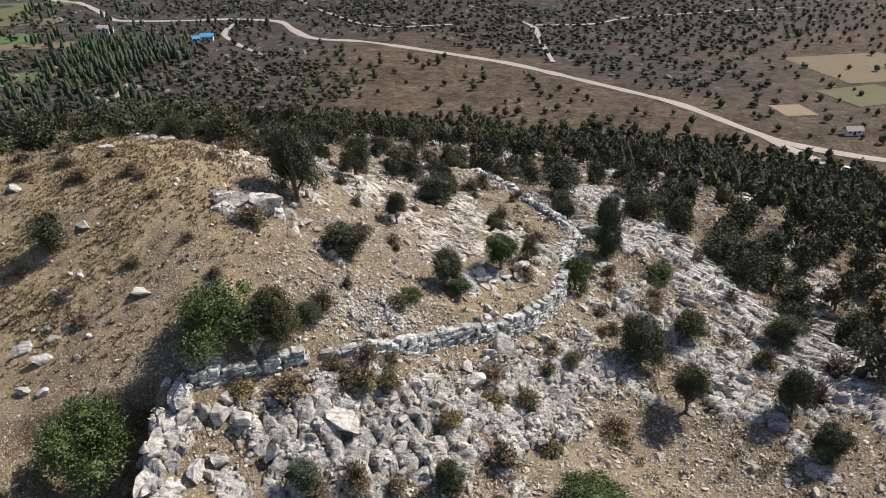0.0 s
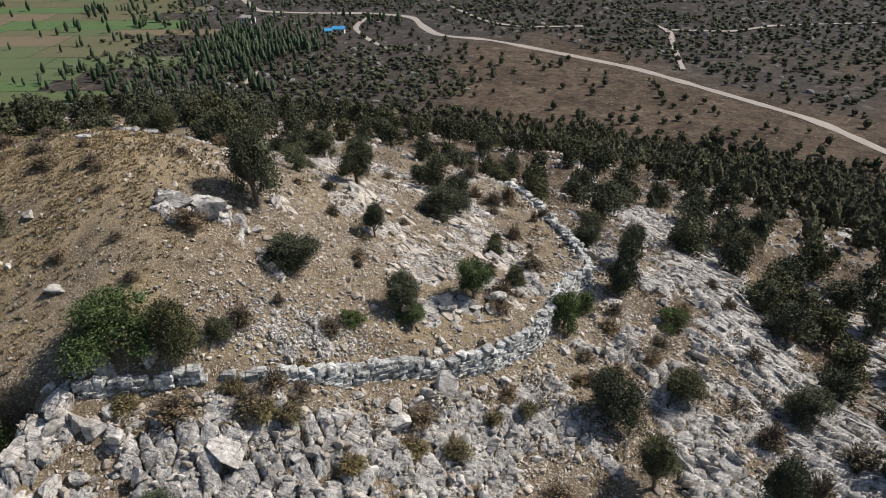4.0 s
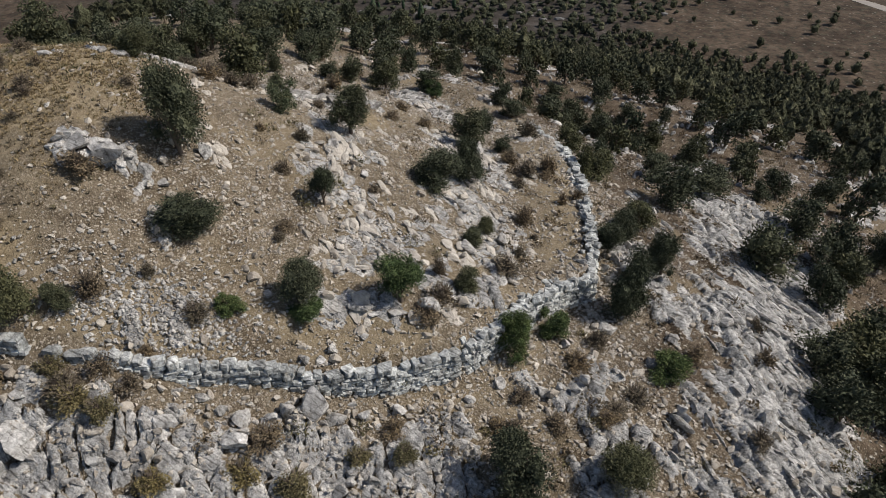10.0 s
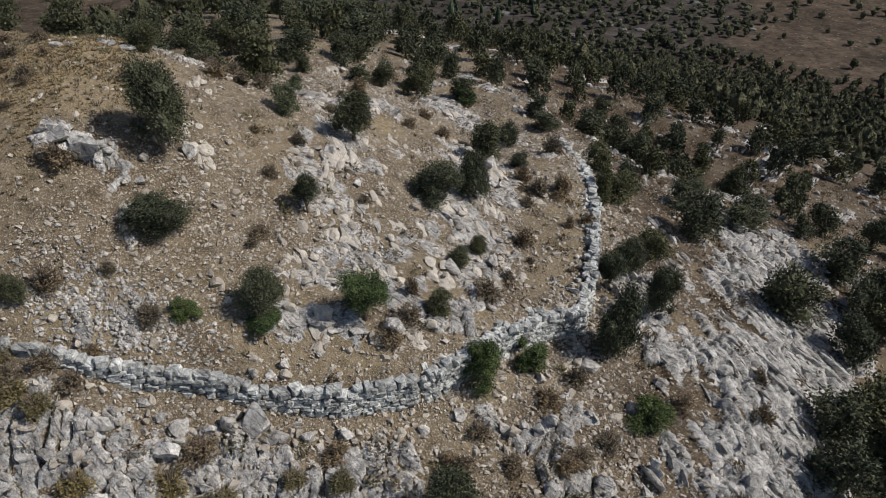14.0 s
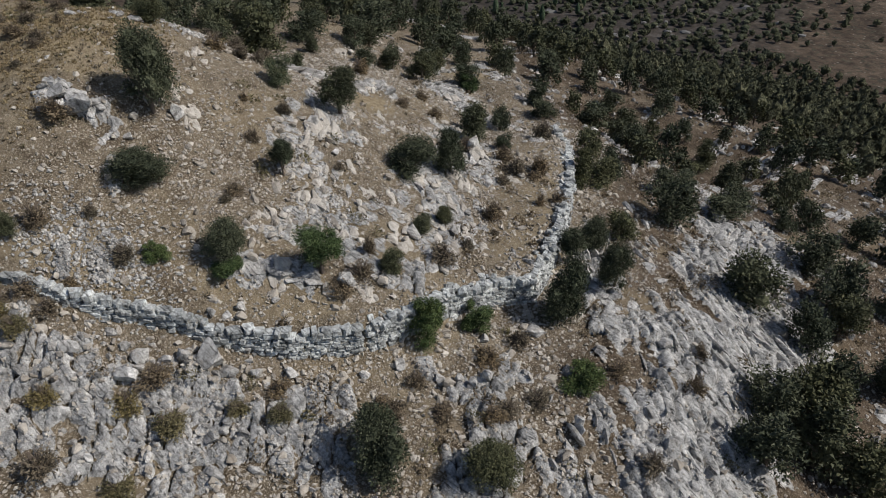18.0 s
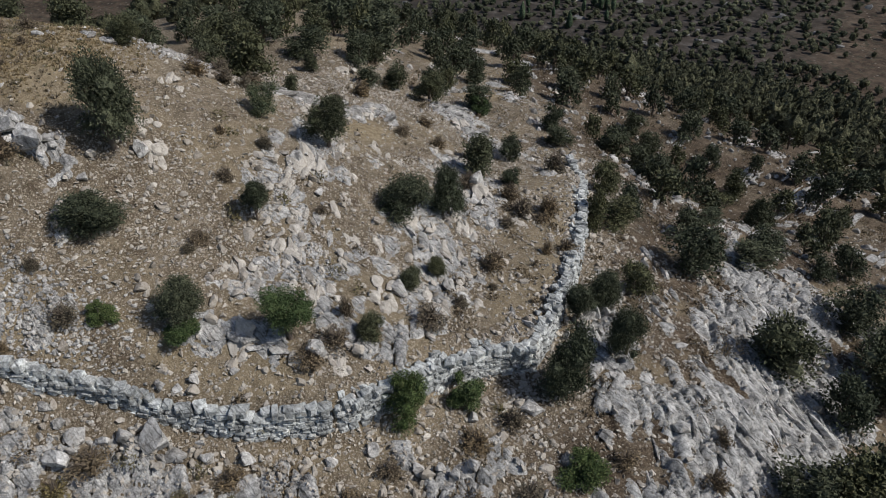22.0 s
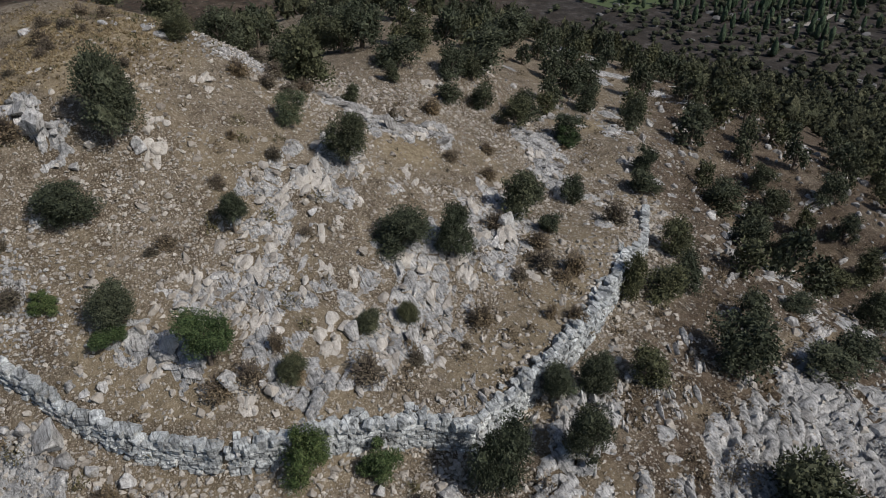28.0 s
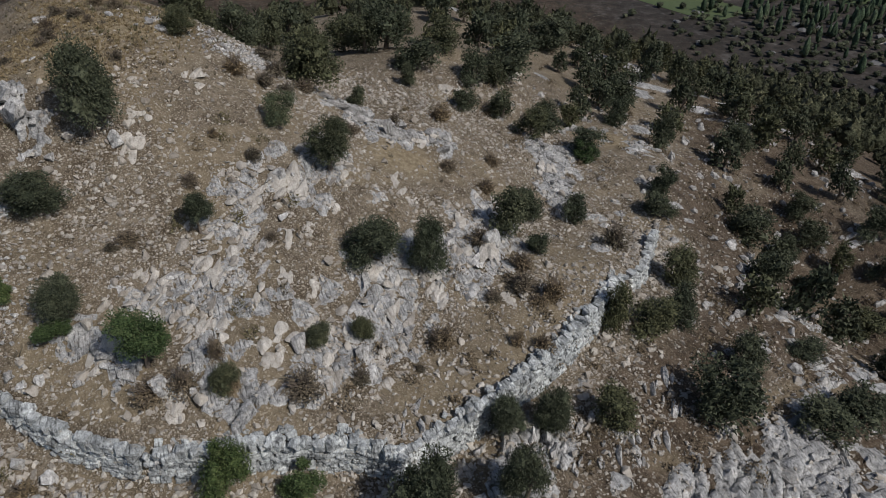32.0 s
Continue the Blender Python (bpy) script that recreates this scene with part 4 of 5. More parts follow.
outcrop([(20, 40), (24, 47), (22, 54)], 1.4, 70, 0.45, MEDIUM, "sharp grey bedrock ribs in brown soil", 63, (1.7, 0.45, 0.7), 0.25)
outcrop([(12, 63), (15, 70), (13, 78)], 2.2, 150, 0.42, MEDIUM, "sharp grey bedrock ribs below the wall", 64, (1.5, 0.5, 0.7), 0.25)


def slab(x, y, w, rise):
    """A clean tilted sheet of bedrock lying in the slope."""
    i = int(abs(x * 11 + y * 5))
    gx_, gy_ = on_ground(x + 0.7, y) - on_ground(x - 0.7, y), on_ground(x, y + 0.7) - on_ground(x, y - 0.7)
    n = Vector((-gx_ * 0.8, -gy_ * 0.8, 1.4)).normalized()
    n = (n + Vector((0.16, -0.16, 0.0))).normalized()
    turn = STRIKE + 0.25 * math.sin(i * 1.3)
    across = n.cross(Vector((math.cos(turn), math.sin(turn), 0))).normalized()
    m = np.array([across.cross(n), across, n])
    r = np.random.default_rng(i)
    w, rise = 0.8 * w, 0.8 * rise
    base = new("rock_ledge")
    base.location = (x, y, on_ground(x, y) - 0.01 * w)
    for k in range(7):
        v, f = MEDIUM[(i + k) % len(MEDIUM)]
        size = np.array([0.32 * max(w, 1.2 * rise), 0.20 * w, 0.075 * w]) * r.uniform(0.6, 1.25, 3)
        at = np.array([r.normal() * 0.24 * max(w, 1.2 * rise), r.normal() * 0.22 * w, r.normal() * 0.012 * w])
        part("block", mesh_from("block", (turned(v * size, r.normal() * 0.12, r.normal() * 0.10, r.normal() * 0.10) + at) @ m, f), PALE, base)
    tagged(base, "clean pale limestone ledge breaking out of the scree slope", "rock", "bedrock ledges")


for x, y, w, rise in ((-0.8, 53.5, 3.5, 2.1), (-6.3, 59.6, 4.2, 3.1), (3.0, 52.3, 1.8, 3.3), (7.2, 50.2, 3.6, 2.4), (3.5, 47.4, 2.9, 1.9), (-6.2, 68.5, 2.5, 1.7), (-7.8, 68.0, 1.3, 2.3), (-0.3, 71.3, 4.4, 3.6), (3.8, 62.6, 2.8, 2.4), (6.8, 61.7, 2.0, 1.7), (-10.1, 50.5, 2.8, 2.0), (-16.1, 55.5, 2.6, 1.3), (-14.5, 66.1, 3.4, 2.2), (-15.1, 69.3, 3.0, 2.3), (-14.2, 84.8, 3.2, 2.4), (-14.4, 72.2, 2.4, 0.9), (-26.8, 79.8, 3.2, 1.5), (6.2, 55.2, 2.8, 1.9), (0.3, 57.7, 1.7, 1.6), (-1.9, 58.6, 1.4, 2.2), (-5.5, 57.4, 1.5, 1.9), (-12.0, 51.4, 2.0, 1.2), (-2.1, 65.5, 1.9, 1.5), (-4.3, 71.5, 2.5, 1.7), (4.1, 71.5, 1.9, 1.5), (2.2, 67.2, 2.2, 1.9), (-8.0, 56.5, 1.2, 1.0), (-3.1, 56.2, 1.6, 1.1), (-4.5, 62.4, 1.9, 1.5), (-4.4, 53.0, 1.1, 0.9), (4.1, 58.3, 2.0, 1.3), (-0.1, 49.5, 1.4, 1.0), (2.1, 55.6, 1.7, 0.8), (15.5, 80.9, 2.7, 1.9), (-10.8, 94.0, 2.2, 1.1), (-32.3, 91.3, 3.0, 1.7), (-31.9, 99.3, 2.8, 1.4), (-21.3, 112.6, 2.9, 1.5), (-27.6, 123.8, 3.3, 1.6), (-2.8, 60.0, 1.6, 1.2), (-1.2, 50.1, 1.7, 1.0), (-9.9, 62.8, 1.8, 0.9), (0.5, 63.1, 2.1, 1.3), (1.3, 59.2, 1.8, 1.4), (5.1, 56.4, 2.2, 1.5), (10.4, 111.2, 2.3, 1.5), (-0.9, 72.0, 2.2, 2.4)):
    slab(x, y, w, rise)
x, y, r = random_spots(900, (-14, 45, 10, 80), 57, lambda a, b: smooth(4, 1.5, np.minimum(np.abs(line_dist(BANDS[3][0], a, b)[0]), np.abs(line_dist(BANDS[4][0], a, b)[0])) + 2 * fbm(a, b, 4, 3, 58)))
strewn("slope_slabs", x, y, 0.16 + 0.45 * r.random(len(x)) ** 2, MEDIUM, PALE, "tilted pale limestone pieces breaking through the scree", "outcrop", 0.4, yaw=STRIKE, stretch=(1.3, 0.8, 0.32), lean=0.2)


# ---- dry scrub ----
def twig_mesh(seed, n=46):
    r = np.random.default_rng(seed)
    pieces = []
    for i in range(n):
        a, t = r.random() * 6.283, r.uniform(0.15, 1.25)
        top = np.array([0.42 * math.sin(t) * math.cos(a), 0.42 * math.sin(t) * math.sin(a), 0.82 * math.cos(t) + 0.06])
        mid = top * np.array([0.42, 0.42, 0.55]) + r.normal(size=3) * 0.03
        pieces.append(tube([(0, 0, -0.05), mid, top], [0.014, 0.009, 0.004], 3))
    return mesh_from("twig_tangle", *joined(pieces))


def dry_crown(seed, n=1700, leaf=0.028):
    r = np.random.default_rng(seed)
    d = r.normal(size=(n, 3))
    d[:, 2] = np.abs(d[:, 2])
    d /= np.linalg.norm(d, axis=1)[:, None]
    clump = 0.75 + 0.25 * np.sin(d @ (r.normal(size=(3, 3)) * 4)).sum(1) / 2
    P = d * np.array([0.5, 0.5, 0.95]) * (clump * r.uniform(0.35, 1.0, n))[:, None]
    out = d + 0.8 * r.normal(size=(n, 3))
    out /= np.linalg.norm(out, axis=1)[:, None]
    side = np.cross(out, r.normal(size=(n, 3)))
    side /= np.linalg.norm(side, axis=1)[:, None]
    s = (leaf * r.uniform(0.6, 1.5, n))[:, None]
    q = np.stack([P - out * s + side * s * 0.7, P - out * s - side * s * 0.7, P + out * s * 1.3], 1)
    return mesh_from("dry_foliage", q.reshape(-1, 3), np.arange(n * 3).reshape(n, 3))


TWIGS = [twig_mesh(800 + i) for i in range(4)]
DRY = [dry_crown(810 + i) for i in range(5)]
YELLOW = [dry_crown(820 + i, 2200, 0.026) for i in range(2)]
for me in TWIGS:
    me.materials.append(BARK)
for me in DRY:
    me.materials.append(DRYLEAF)
for me in YELLOW:
    me.materials.append(YELLOWGREEN)
shrub_count = [0]


def shrub(x, y, w, h, yellow=False):
    i = shrub_count[0]
    shrub_count[0] += 1
    base = new("dry_shrub")
    base.matrix_world = Matrix.LocRotScale((x, y, on_ground(x, y) - 0.03), Euler((0, 0, i * 2.4)), (w, w * 0.85, max(h, 0.45 * w)))
    part("twig_tangle", TWIGS[i % 4], None, base)
    part("dry_foliage", (YELLOW if yellow else DRY)[i % (2 if yellow else 5)], None, base)
    if yellow:
        tagged(base, "yellowing thorny scrub bush among grey rocks", "shrub", "dry shrubs")
    else:
        tagged(base, "dry brown thorny shrub on stony soil", "shrub", "dry shrubs")


for x, y, w, h in ((-13.0, 43.1, 3.33, 0.99), (-3.1, 40.9, 2.57, 0.8), (-4.0, 49.6, 2.13, 0.87), (-7.2, 53.8, 1.54, 1.24), (-9.0, 58.2, 1.67, 1.13), (-10.9, 56.0, 1.24, 0.71), (-7.7, 38.4, 2.34, 1.86), (-6.5, 41.1, 1.17, 1.17), (6.8, 51.0, 2.64, 1.89), (5.5, 52.9, 1.38, 1.91), (8.5, 56.7, 3.22, 1.01), (6.1, 65.7, 2.53, 1.76), (1.1, 73.9, 2.45, 1.78), (-1.0, 83.3, 3.25, 2.53), (4.6, 74.4, 2.42, 2.16), (7.6, 70.2, 1.34, 1.22), (-2.5, 57.7, 1.38, 0.79), (7.8, 63.7, 1.01, 0.69), (-4.8, 35.8, 2.28, 1.39), (3.3, 38.3, 2.74, 1.1), (8.2, 42.9, 2.14, 0.78), (13.1, 49.0, 1.91, 1.0),):
    shrub(x, y, w, h)
for x, y, w, h in ((12.9, 46.5, 1.86, 0.81), (18.9, 53.5, 2.36, 0.91), (18.2, 51.3, 2.29, 0.82), (15.4, 56.4, 2.11, 1.36), (25.4, 61.8, 2.33, 2.03), (24.4, 64.8, 1.63, 1.63), (21.2, 59.1, 2.2, 1.23), (-18.5, 58.9, 2.8, 1.7), (-18.1, 61.0, 2.85, 1.07), (7.4, 53.1, 1.95, 0.88), (8.1, 60.0, 1.75, 0.92), (8.5, 71.5, 2.05, 1.38), (14.9, 53.7, 2.48, 1.19), (-19.9, 76.6, 3.41, 2.02), (3.6, 70.5, 1.87, 1.04), (4.9, 73.1, 1.89, 0.58), (-17.2, 71.3, 1.96, 1.35), (6.5, 49.4, 2.77, 1.07), (-3.6, 48.6, 1.32, 0.72), (-5.7, 34.2, 2.83, 1.12), (-3.4, 36.1, 1.83, 1.21), (3.6, 31.4, 2.82, 1.77),):
    shrub(x, y, w, h)
for x, y, w, h in ((-4.8, 28.4, 2.61, 1.92), (-2.7, 28.6, 1.97, 1.23), (-9.0, 32.3, 3.43, 0.7), (11.8, 36.9, 3.28, 1.08), (26.2, 54.4, 2.23, 1.45), (25.9, 45.5, 3.05, 2.27), (31.0, 44.2, 4.18, 2.53), (27.5, 40.4, 2.94, 2.94), (3.2, 72.8, 3.18, 1.56), (-2.0, 72.2, 2.51, 1.75), (-22.1, 46.8, 1.75, 1.25), (-25.6, 46.5, 2.7, 1.08), (0.5, 29.3, 2.34, 1.61), (-6.8, 27.2, 2.56, 0.91), (-3.8, 37.9, 1.11, 0.63),):
    shrub(x, y, w, h)
for x, y, w, h in ((-27.5, 48.5, 2.2, 1.0), (-24.5, 49.5, 1.5, 0.7), (-21.2, 46.2, 1.6, 0.8), (-19.6, 44.0, 1.3, 0.6), (-23.0, 36.6, 1.7, 0.9), (-19.4, 38.6, 1.5, 0.8), (-21.4, 34.8, 1.6, 0.8),
                   (-14.2, 38.0, 1.7, 0.9), (-30.0, 47.0, 2.0, 1.0), (-29.0, 51.5, 2.4, 1.2), (-31.5, 50.0, 2.2, 1.2), (-20.6, 62.2, 3.0, 1.4), (-19.4, 64.2, 2.8, 1.3), (-23.9, 62.0, 2.8, 1.2), (-17.8, 62.5, 2.2, 1.1), (-14.0, 66.5, 2.0, 1.2), (-11.0, 73.5, 2.2, 1.1), (-9.0, 76.0, 2.4, 1.2), (-13.0, 78.5, 2.2, 1.2), (-16.4, 40.4, 1.2, 0.6), (-26.6, 38.5, 1.5, 0.8), (-17.6, 51.0, 1.7, 0.8)):
    shrub(x, y, w, h)
for x, y, w, h in ((3.2, 36.4, 2.6, 1.1), (5.6, 37.4, 2.8, 1.1), (7.6, 40.4, 1.9, 1.0), (9.6, 41.8, 2.0, 1.0), (-3.4, 34.2, 2.4, 1.1), (13.6, 46.8, 2.2, 1.0), (15.6, 48.6, 2.0, 1.0), (18.0, 50.2, 2.0, 1.0), (0.4, 33.4, 2.4, 1.1), (6.6, 33.6, 2.6, 1.2)):
    shrub(x, y, w, h, y < 42)
for x, y, w, h in ((-4.8, 33.9, 2.76, 3.53), (-11.6, 31.8, 2.39, 0.69), (-6.7, 34.4, 2.12, 1.11),):
    shrub(x, y, w, min(h, 1.6), True)


# straw on the grassy top
def tuft_field(n_spots, box, seed, density, height_, name, material_, label):
    x, y, r = random_spots(n_spots, box, seed, density)
    z = ground_height(x, y)
    out = []
    for i in range(len(x)):
        n = 10
        a = r.random(n) * 6.283
        s = height_ * r.uniform(0.5, 1.5)
        foot = np.stack([np.cos(a) * s * 0.3, np.sin(a) * s * 0.3, np.full(n, -0.02)], 1)
        tip = np.stack([np.cos(a) * s * r.uniform(0.5, 1.2, n), np.sin(a) * s * r.uniform(0.5, 1.2, n), s * r.uniform(0.4, 1.1, n)], 1)
        side = np.stack([-np.sin(a), np.cos(a), np.zeros(n)], 1) * 0.035
        out.append((np.stack([foot - side, foot + side, tip], 1).reshape(-1, 3) + np.array([x[i], y[i], z[i]]), np.arange(n * 3).reshape(n, 3)))
    tagged(part(name, mesh_from(name, *joined(out)), material_), label, "grass", kind="stuff")


def grassy(a, b):
    return smooth(1.3, 0.75, np.hypot((a + 25) / 12, (b - 44) / 13) + 0.3 * fbm(a, b, 5, 3, 50))


tuft_field(4200, (-38, 30, -12, 58), 58, lambda a, b: grassy(a, b) * (0.15 + 0.85 * smooth(-0.1, 0.3, fbm(a, b, 2.2, 4, 59))), 0.17, "brown_tufts", DRYLEAF,
           "brown withered tufts between golden grass on the hilltop")
tuft_field(2400, (-38, 30, -8, 60), 60, lambda a, b: grassy(a, b) * smooth(0.05, 0.35, fbm(a, b, 3.5, 4, 61)), 0.24, "olive_tufts", YELLOWGREEN,
           "olive-brown low growth on the hilltop")
tuft_field(12000, (-38, 30, -12, 58), 38, lambda a, b: smooth(1.2, 0.7, np.hypot((a + 25) / 12, (b - 44) / 13)) * smooth(-0.2, 0.3, fbm(a, b, 3, 4, 51)), 0.15, "dry_grass", STRAW,
           "golden dry grass on the hilltop")


# more scrub all over the slopes, too thick to count
def scrub_field(n_spots, box, seed, density, material_, label):
    x, y, r = random_spots(n_spots, box, seed, density)
    z = ground_height(x, y)
    out = []
    for i in range(len(x)):
        n = 110
        w, h = r.uniform(0.7, 2.0), 0.0
        h = w * r.uniform(0.35, 0.6)
        d = r.normal(size=(n, 3))
        d[:, 2] = np.abs(d[:, 2])
        d /= np.linalg.norm(d, axis=1)[:, None]
        P = d * np.array([w / 2, w / 2.4, h]) * r.uniform(0.4, 1.0, (n, 1)) * (1 + 0.3 * np.sin(5 * d[:, :1] + i))
        side = r.normal(size=(n, 3)) * 0.045
        up = (d + 0.6 * r.normal(size=(n, 3))) * 0.085
        out.append((np.stack([P - side, P + side, P + up], 1).reshape(-1, 3) + np.array([x[i], y[i], z[i]]), np.arange(n * 3).reshape(n, 3)))
    tagged(part("scrub", mesh_from("scrub", *joined(out)), material_), label, "scrub", kind="stuff")


def scrubby(a, b):
    low = smooth(0.5, -3, line_dist(WALL, a, b)[0]) * 0.30
    return (0.12 + low + 0.5 * smooth(0.6, 1.6, line_dist(WALL, a, b)[0]) * smooth(9, 5, line_dist(WALL, a, b)[0]) * smooth(48, 55, b) + 0.35 * smooth(0, -4, line_dist(WALL, a, b)[0]) * smooth(55, 65, b) + 0.45 * smooth(76, 90, b)) * (0.2 + 0.8 * smooth(-0.1, 0.3, fbm(a, b, 7, 3, 97))) * smooth(-24, -14, a + 0.9 * (b - 60))


scrub_field(3400, (-70, 26, 58, 135), 39, scrubby, DRYLEAF, "dry brown scrub scattered over the stony slopes")
scrub_field(420, (-18, 26, 36, 60), 40, scrubby, YELLOWGREEN, "yellowing low scrub between the rocks")


# low dry tufts over the slope
x, y, r = random_spots(2600, (-34, 24, 60, 125), 36, lambda a, b: 0.06 + 0.5 * smooth(0.05, 0.4, fbm(a, b, 8, 3, 95)))
z = ground_height(x, y)
tufts = []
for i in range(len(x)):
    n = 14
    a = r.random(n) * 6.283
    s = r.uniform(0.12, 0.38)
    foot = np.stack([np.cos(a) * s * 0.3, np.sin(a) * s * 0.3, np.full(n, -0.02)], 1)
    tip = np.stack([np.cos(a) * s * r.uniform(0.6, 1.3, n), np.sin(a) * s * r.uniform(0.6, 1.3, n), s * r.uniform(0.5, 1.1, n)], 1)
    side = np.stack([-np.sin(a), np.cos(a), np.zeros(n)], 1) * 0.05
    q = np.stack([foot - side, foot + side, tip], 1).reshape(-1, 3) + np.array([x[i], y[i], z[i]])
    tufts.append((q, np.arange(n * 3).reshape(n, 3)))
tagged(part("dry_tufts", mesh_from("dry_tufts", *joined(tufts)), DRYLEAF), "low brown dry tufts of thorn and grass", "scrub", kind="stuff")

# ---- woods on the slopes and in the valley ----
def scatter(n, box, seed, density, gap):
    """Up to n spots in the box (x0, y0, x1, y1), thinned by density(x, y) and kept a gap apart from each other and from the trees."""
    r = np.random.default_rng(seed)
    P = np.stack([r.uniform(box[0], box[2], n), r.uniform(box[1], box[3], n)], 1)
    P = P[r.random(n) < density(P[:, 0], P[:, 1])]
    cells, out = {}, []
    for x, y, w in trees_built:
        cells.setdefault((int(x // 6), int(y // 6)), []).append((x, y))
    for x, y in P:
        k = (int(x // 6), int(y // 6))
        if all(math.hypot(x - a, y - b) > gap for i in (-1, 0, 1) for j in (-1, 0, 1) for a, b in cells.get((k[0] + i, k[1] + j), ())):
            cells.setdefault(k, []).append((x, y))
            out.append((x, y))
    return out


def wood(x, y):
    r = np.hypot(x + 10, y - 50)
    d = smooth(36, 54, r + 6 * fbm(x, y, 15, 2, 70)) * smooth(275, 225, r + 30 * fbm(x, y, 50, 3, 71))
    clear = smooth(0.5, 0.15, fbm(x, y, 12, 3, 72))
    right = np.maximum(smooth(31, 40, x + 0.05 * (y - 60)), smooth(82, 94, y + 0.2 * x))
    east = 1.0 * smooth(29.5, 33, x - 0.10 * np.abs(y - 62)) * smooth(20, 35, y) * smooth(110, 90, y)
    near_thin = 0.24 + 0.76 * smooth(52, 100, r + 10 * fbm(x, y, 20, 2, 73))
    near_thin = np.maximum(near_thin, 0.9 * smooth(-8, -26, x) * smooth(92, 108, y))
    d = d * near_thin
    return 0.5 * east + (1 - east) * d * (0.25 + 0.75 * clear) * np.maximum(right, smooth(-30, -42, x) * smooth(50, 70, y))


spots = scatter(26000, (-170, 0, 250, 340), 11, wood, 3.6)
spots.sort(key=lambda p: min(math.hypot(p[0] - 22, p[1] - 45), math.hypot(p[0] + 12, p[1] - 92) + 3))
r = np.random.default_rng(5)
for x, y in spots[:205]:
    w = r.uniform(2.6, 4.6)
    tree("far", x, y, w, w * r.uniform(0.95, 1.35), "dark green juniper tree on the wooded slope", "tree", "woodland junipers")


def joined_wood(name, spots, sizes, crowns, material_, label, category):
    pieces = []
    xs, ys = np.array(spots).T
    zs = ground_height(xs, ys)
    for i, (x, y, z) in enumerate(zip(xs, ys, zs)):
        v, f = crowns[i % len(crowns)]
        a = i * 2.399
        rot = np.array([[math.cos(a), -math.sin(a), 0], [math.sin(a), math.cos(a), 0], [0, 0, 1]])
        w, h = sizes(i)
        pieces.append(((v @ rot.T) * np.array([w, w, h]) + np.array([x, y, z - 0.1]), f))
    ob = part(name, mesh_from(name, *joined(pieces), not (crowns is FAR_CROWNS or crowns is DOTS or len(crowns[0][1]) < 40)), material_)
    return tagged(ob, label, category, kind="stuff")


def rough_crown(seed, taper=0.22, slim=1.0, side_lobes=2, sprigs=0, core=ICO2):
    """A small dense crown, one unit high, for trees far off."""
    r = np.random.default_rng(seed)
    pieces = []
    for i in range(1 + side_lobes):
        v, f = core if i == 0 else ICO1
        a = r.random() * 6.283
        at = np.array([0, 0, 0.5]) if i == 0 else np.array([0.24 * math.cos(a), 0.24 * math.sin(a), r.uniform(0.25, 0.6)])
        rad = np.array([0.40, 0.38, 0.48]) * (0.84 if sprigs else 1) if i == 0 else np.array([0.26, 0.26, 0.28]) * r.uniform(0.8, 1.2)
        k = r.normal(size=(5, 3)) * 3.5
        w = v * (1 + 0.10 * np.sin(v @ k.T + r.random(5) * 6.28).sum(1) * 0.6 + 0.06 * r.normal(size=len(v)))[:, None] * rad
        w[:, :2] *= (1 - taper * (w[:, 2:] / 0.48) * 0.45)
        pieces.append(((w + at) * np.array([slim, slim, 1]), f))
    if sprigs:
        d = r.normal(size=(sprigs, 3))
        d[:, 2] += 0.2
        d /= np.linalg.norm(d, axis=1)[:, None]
        lump = 1 + 0.16 * np.sin(d @ (r.normal(size=(4, 3)) * 3.2).T + r.random(4) * 6.28).sum(1) * 0.5
        P = d * np.array([0.40, 0.40, 0.46]) * (lump * r.uniform(0.82, 1.05, sprigs))[:, None]
        P[:, :2] *= 1 - taper * P[:, 2:] / 0.48 * 0.6
        P[:, 2] += 0.5
        out = d + 0.5 * r.normal(size=(sprigs, 3))
        side = np.cross(out, r.normal(size=(sprigs, 3)))
        side /= np.linalg.norm(side, axis=1)[:, None]
        s = r.uniform(0.07, 0.15, sprigs)[:, None]
        q = np.stack([P - out * s * 0.5 + side * s * 0.6, P - out * s * 0.5 - side * s * 0.6, P + out * s * 0.9], 1)
        pieces.append((q.reshape(-1, 3), np.arange(sprigs * 3).reshape(sprigs, 3)))
    v, f = joined(pieces)
    v[:, 2] = np.maximum(v[:, 2], 0)
    return v, f


DOTS = [rough_crown(620 + i, 0.2, 1.1, 0, 30, ICO1) for i in range(8)]
FAR_CROWNS = [rough_crown(600 + i, 0.45, side_lobes=1, sprigs=40, core=ICO1) for i in range(9)]
sizes = np.random.default_rng(8).uniform(2.8, 5.0, 44000)
joined_wood("far_woodland", spots[205:], lambda i: (sizes[i], sizes[i] * (0.85 + 0.45 * ((i * 0.618) % 1))), FAR_CROWNS, FAR_JUNIPER, "dark juniper wood on the slope below the hill", "woodland")


def valley(x, y):
    d = 0.15 + 0.30 * smooth(0.1, 0.5, fbm(x, y, 60, 3, 80))
    left = smooth(-10, -90, x + 0.10 * (y - 250))
    rocky = smooth(420, 500, y)
    return np.clip(d + 0.55 * left * smooth(160, 220, y) * smooth(430, 330, y) + 0.35 * rocky, 0, 1) * smooth(150, 200, np.hypot(x + 10, y - 50)) * (np.abs(line_dist(ROAD, x, y)[0]) > 11) * (x > -150 - 0.25 * (y - 300))


spots2 = scatter(13000, (-420, 150, 520, 900), 12, valley, 5.0)
sizes2 = np.random.default_rng(9).uniform(2.2, 5.0, 13000)
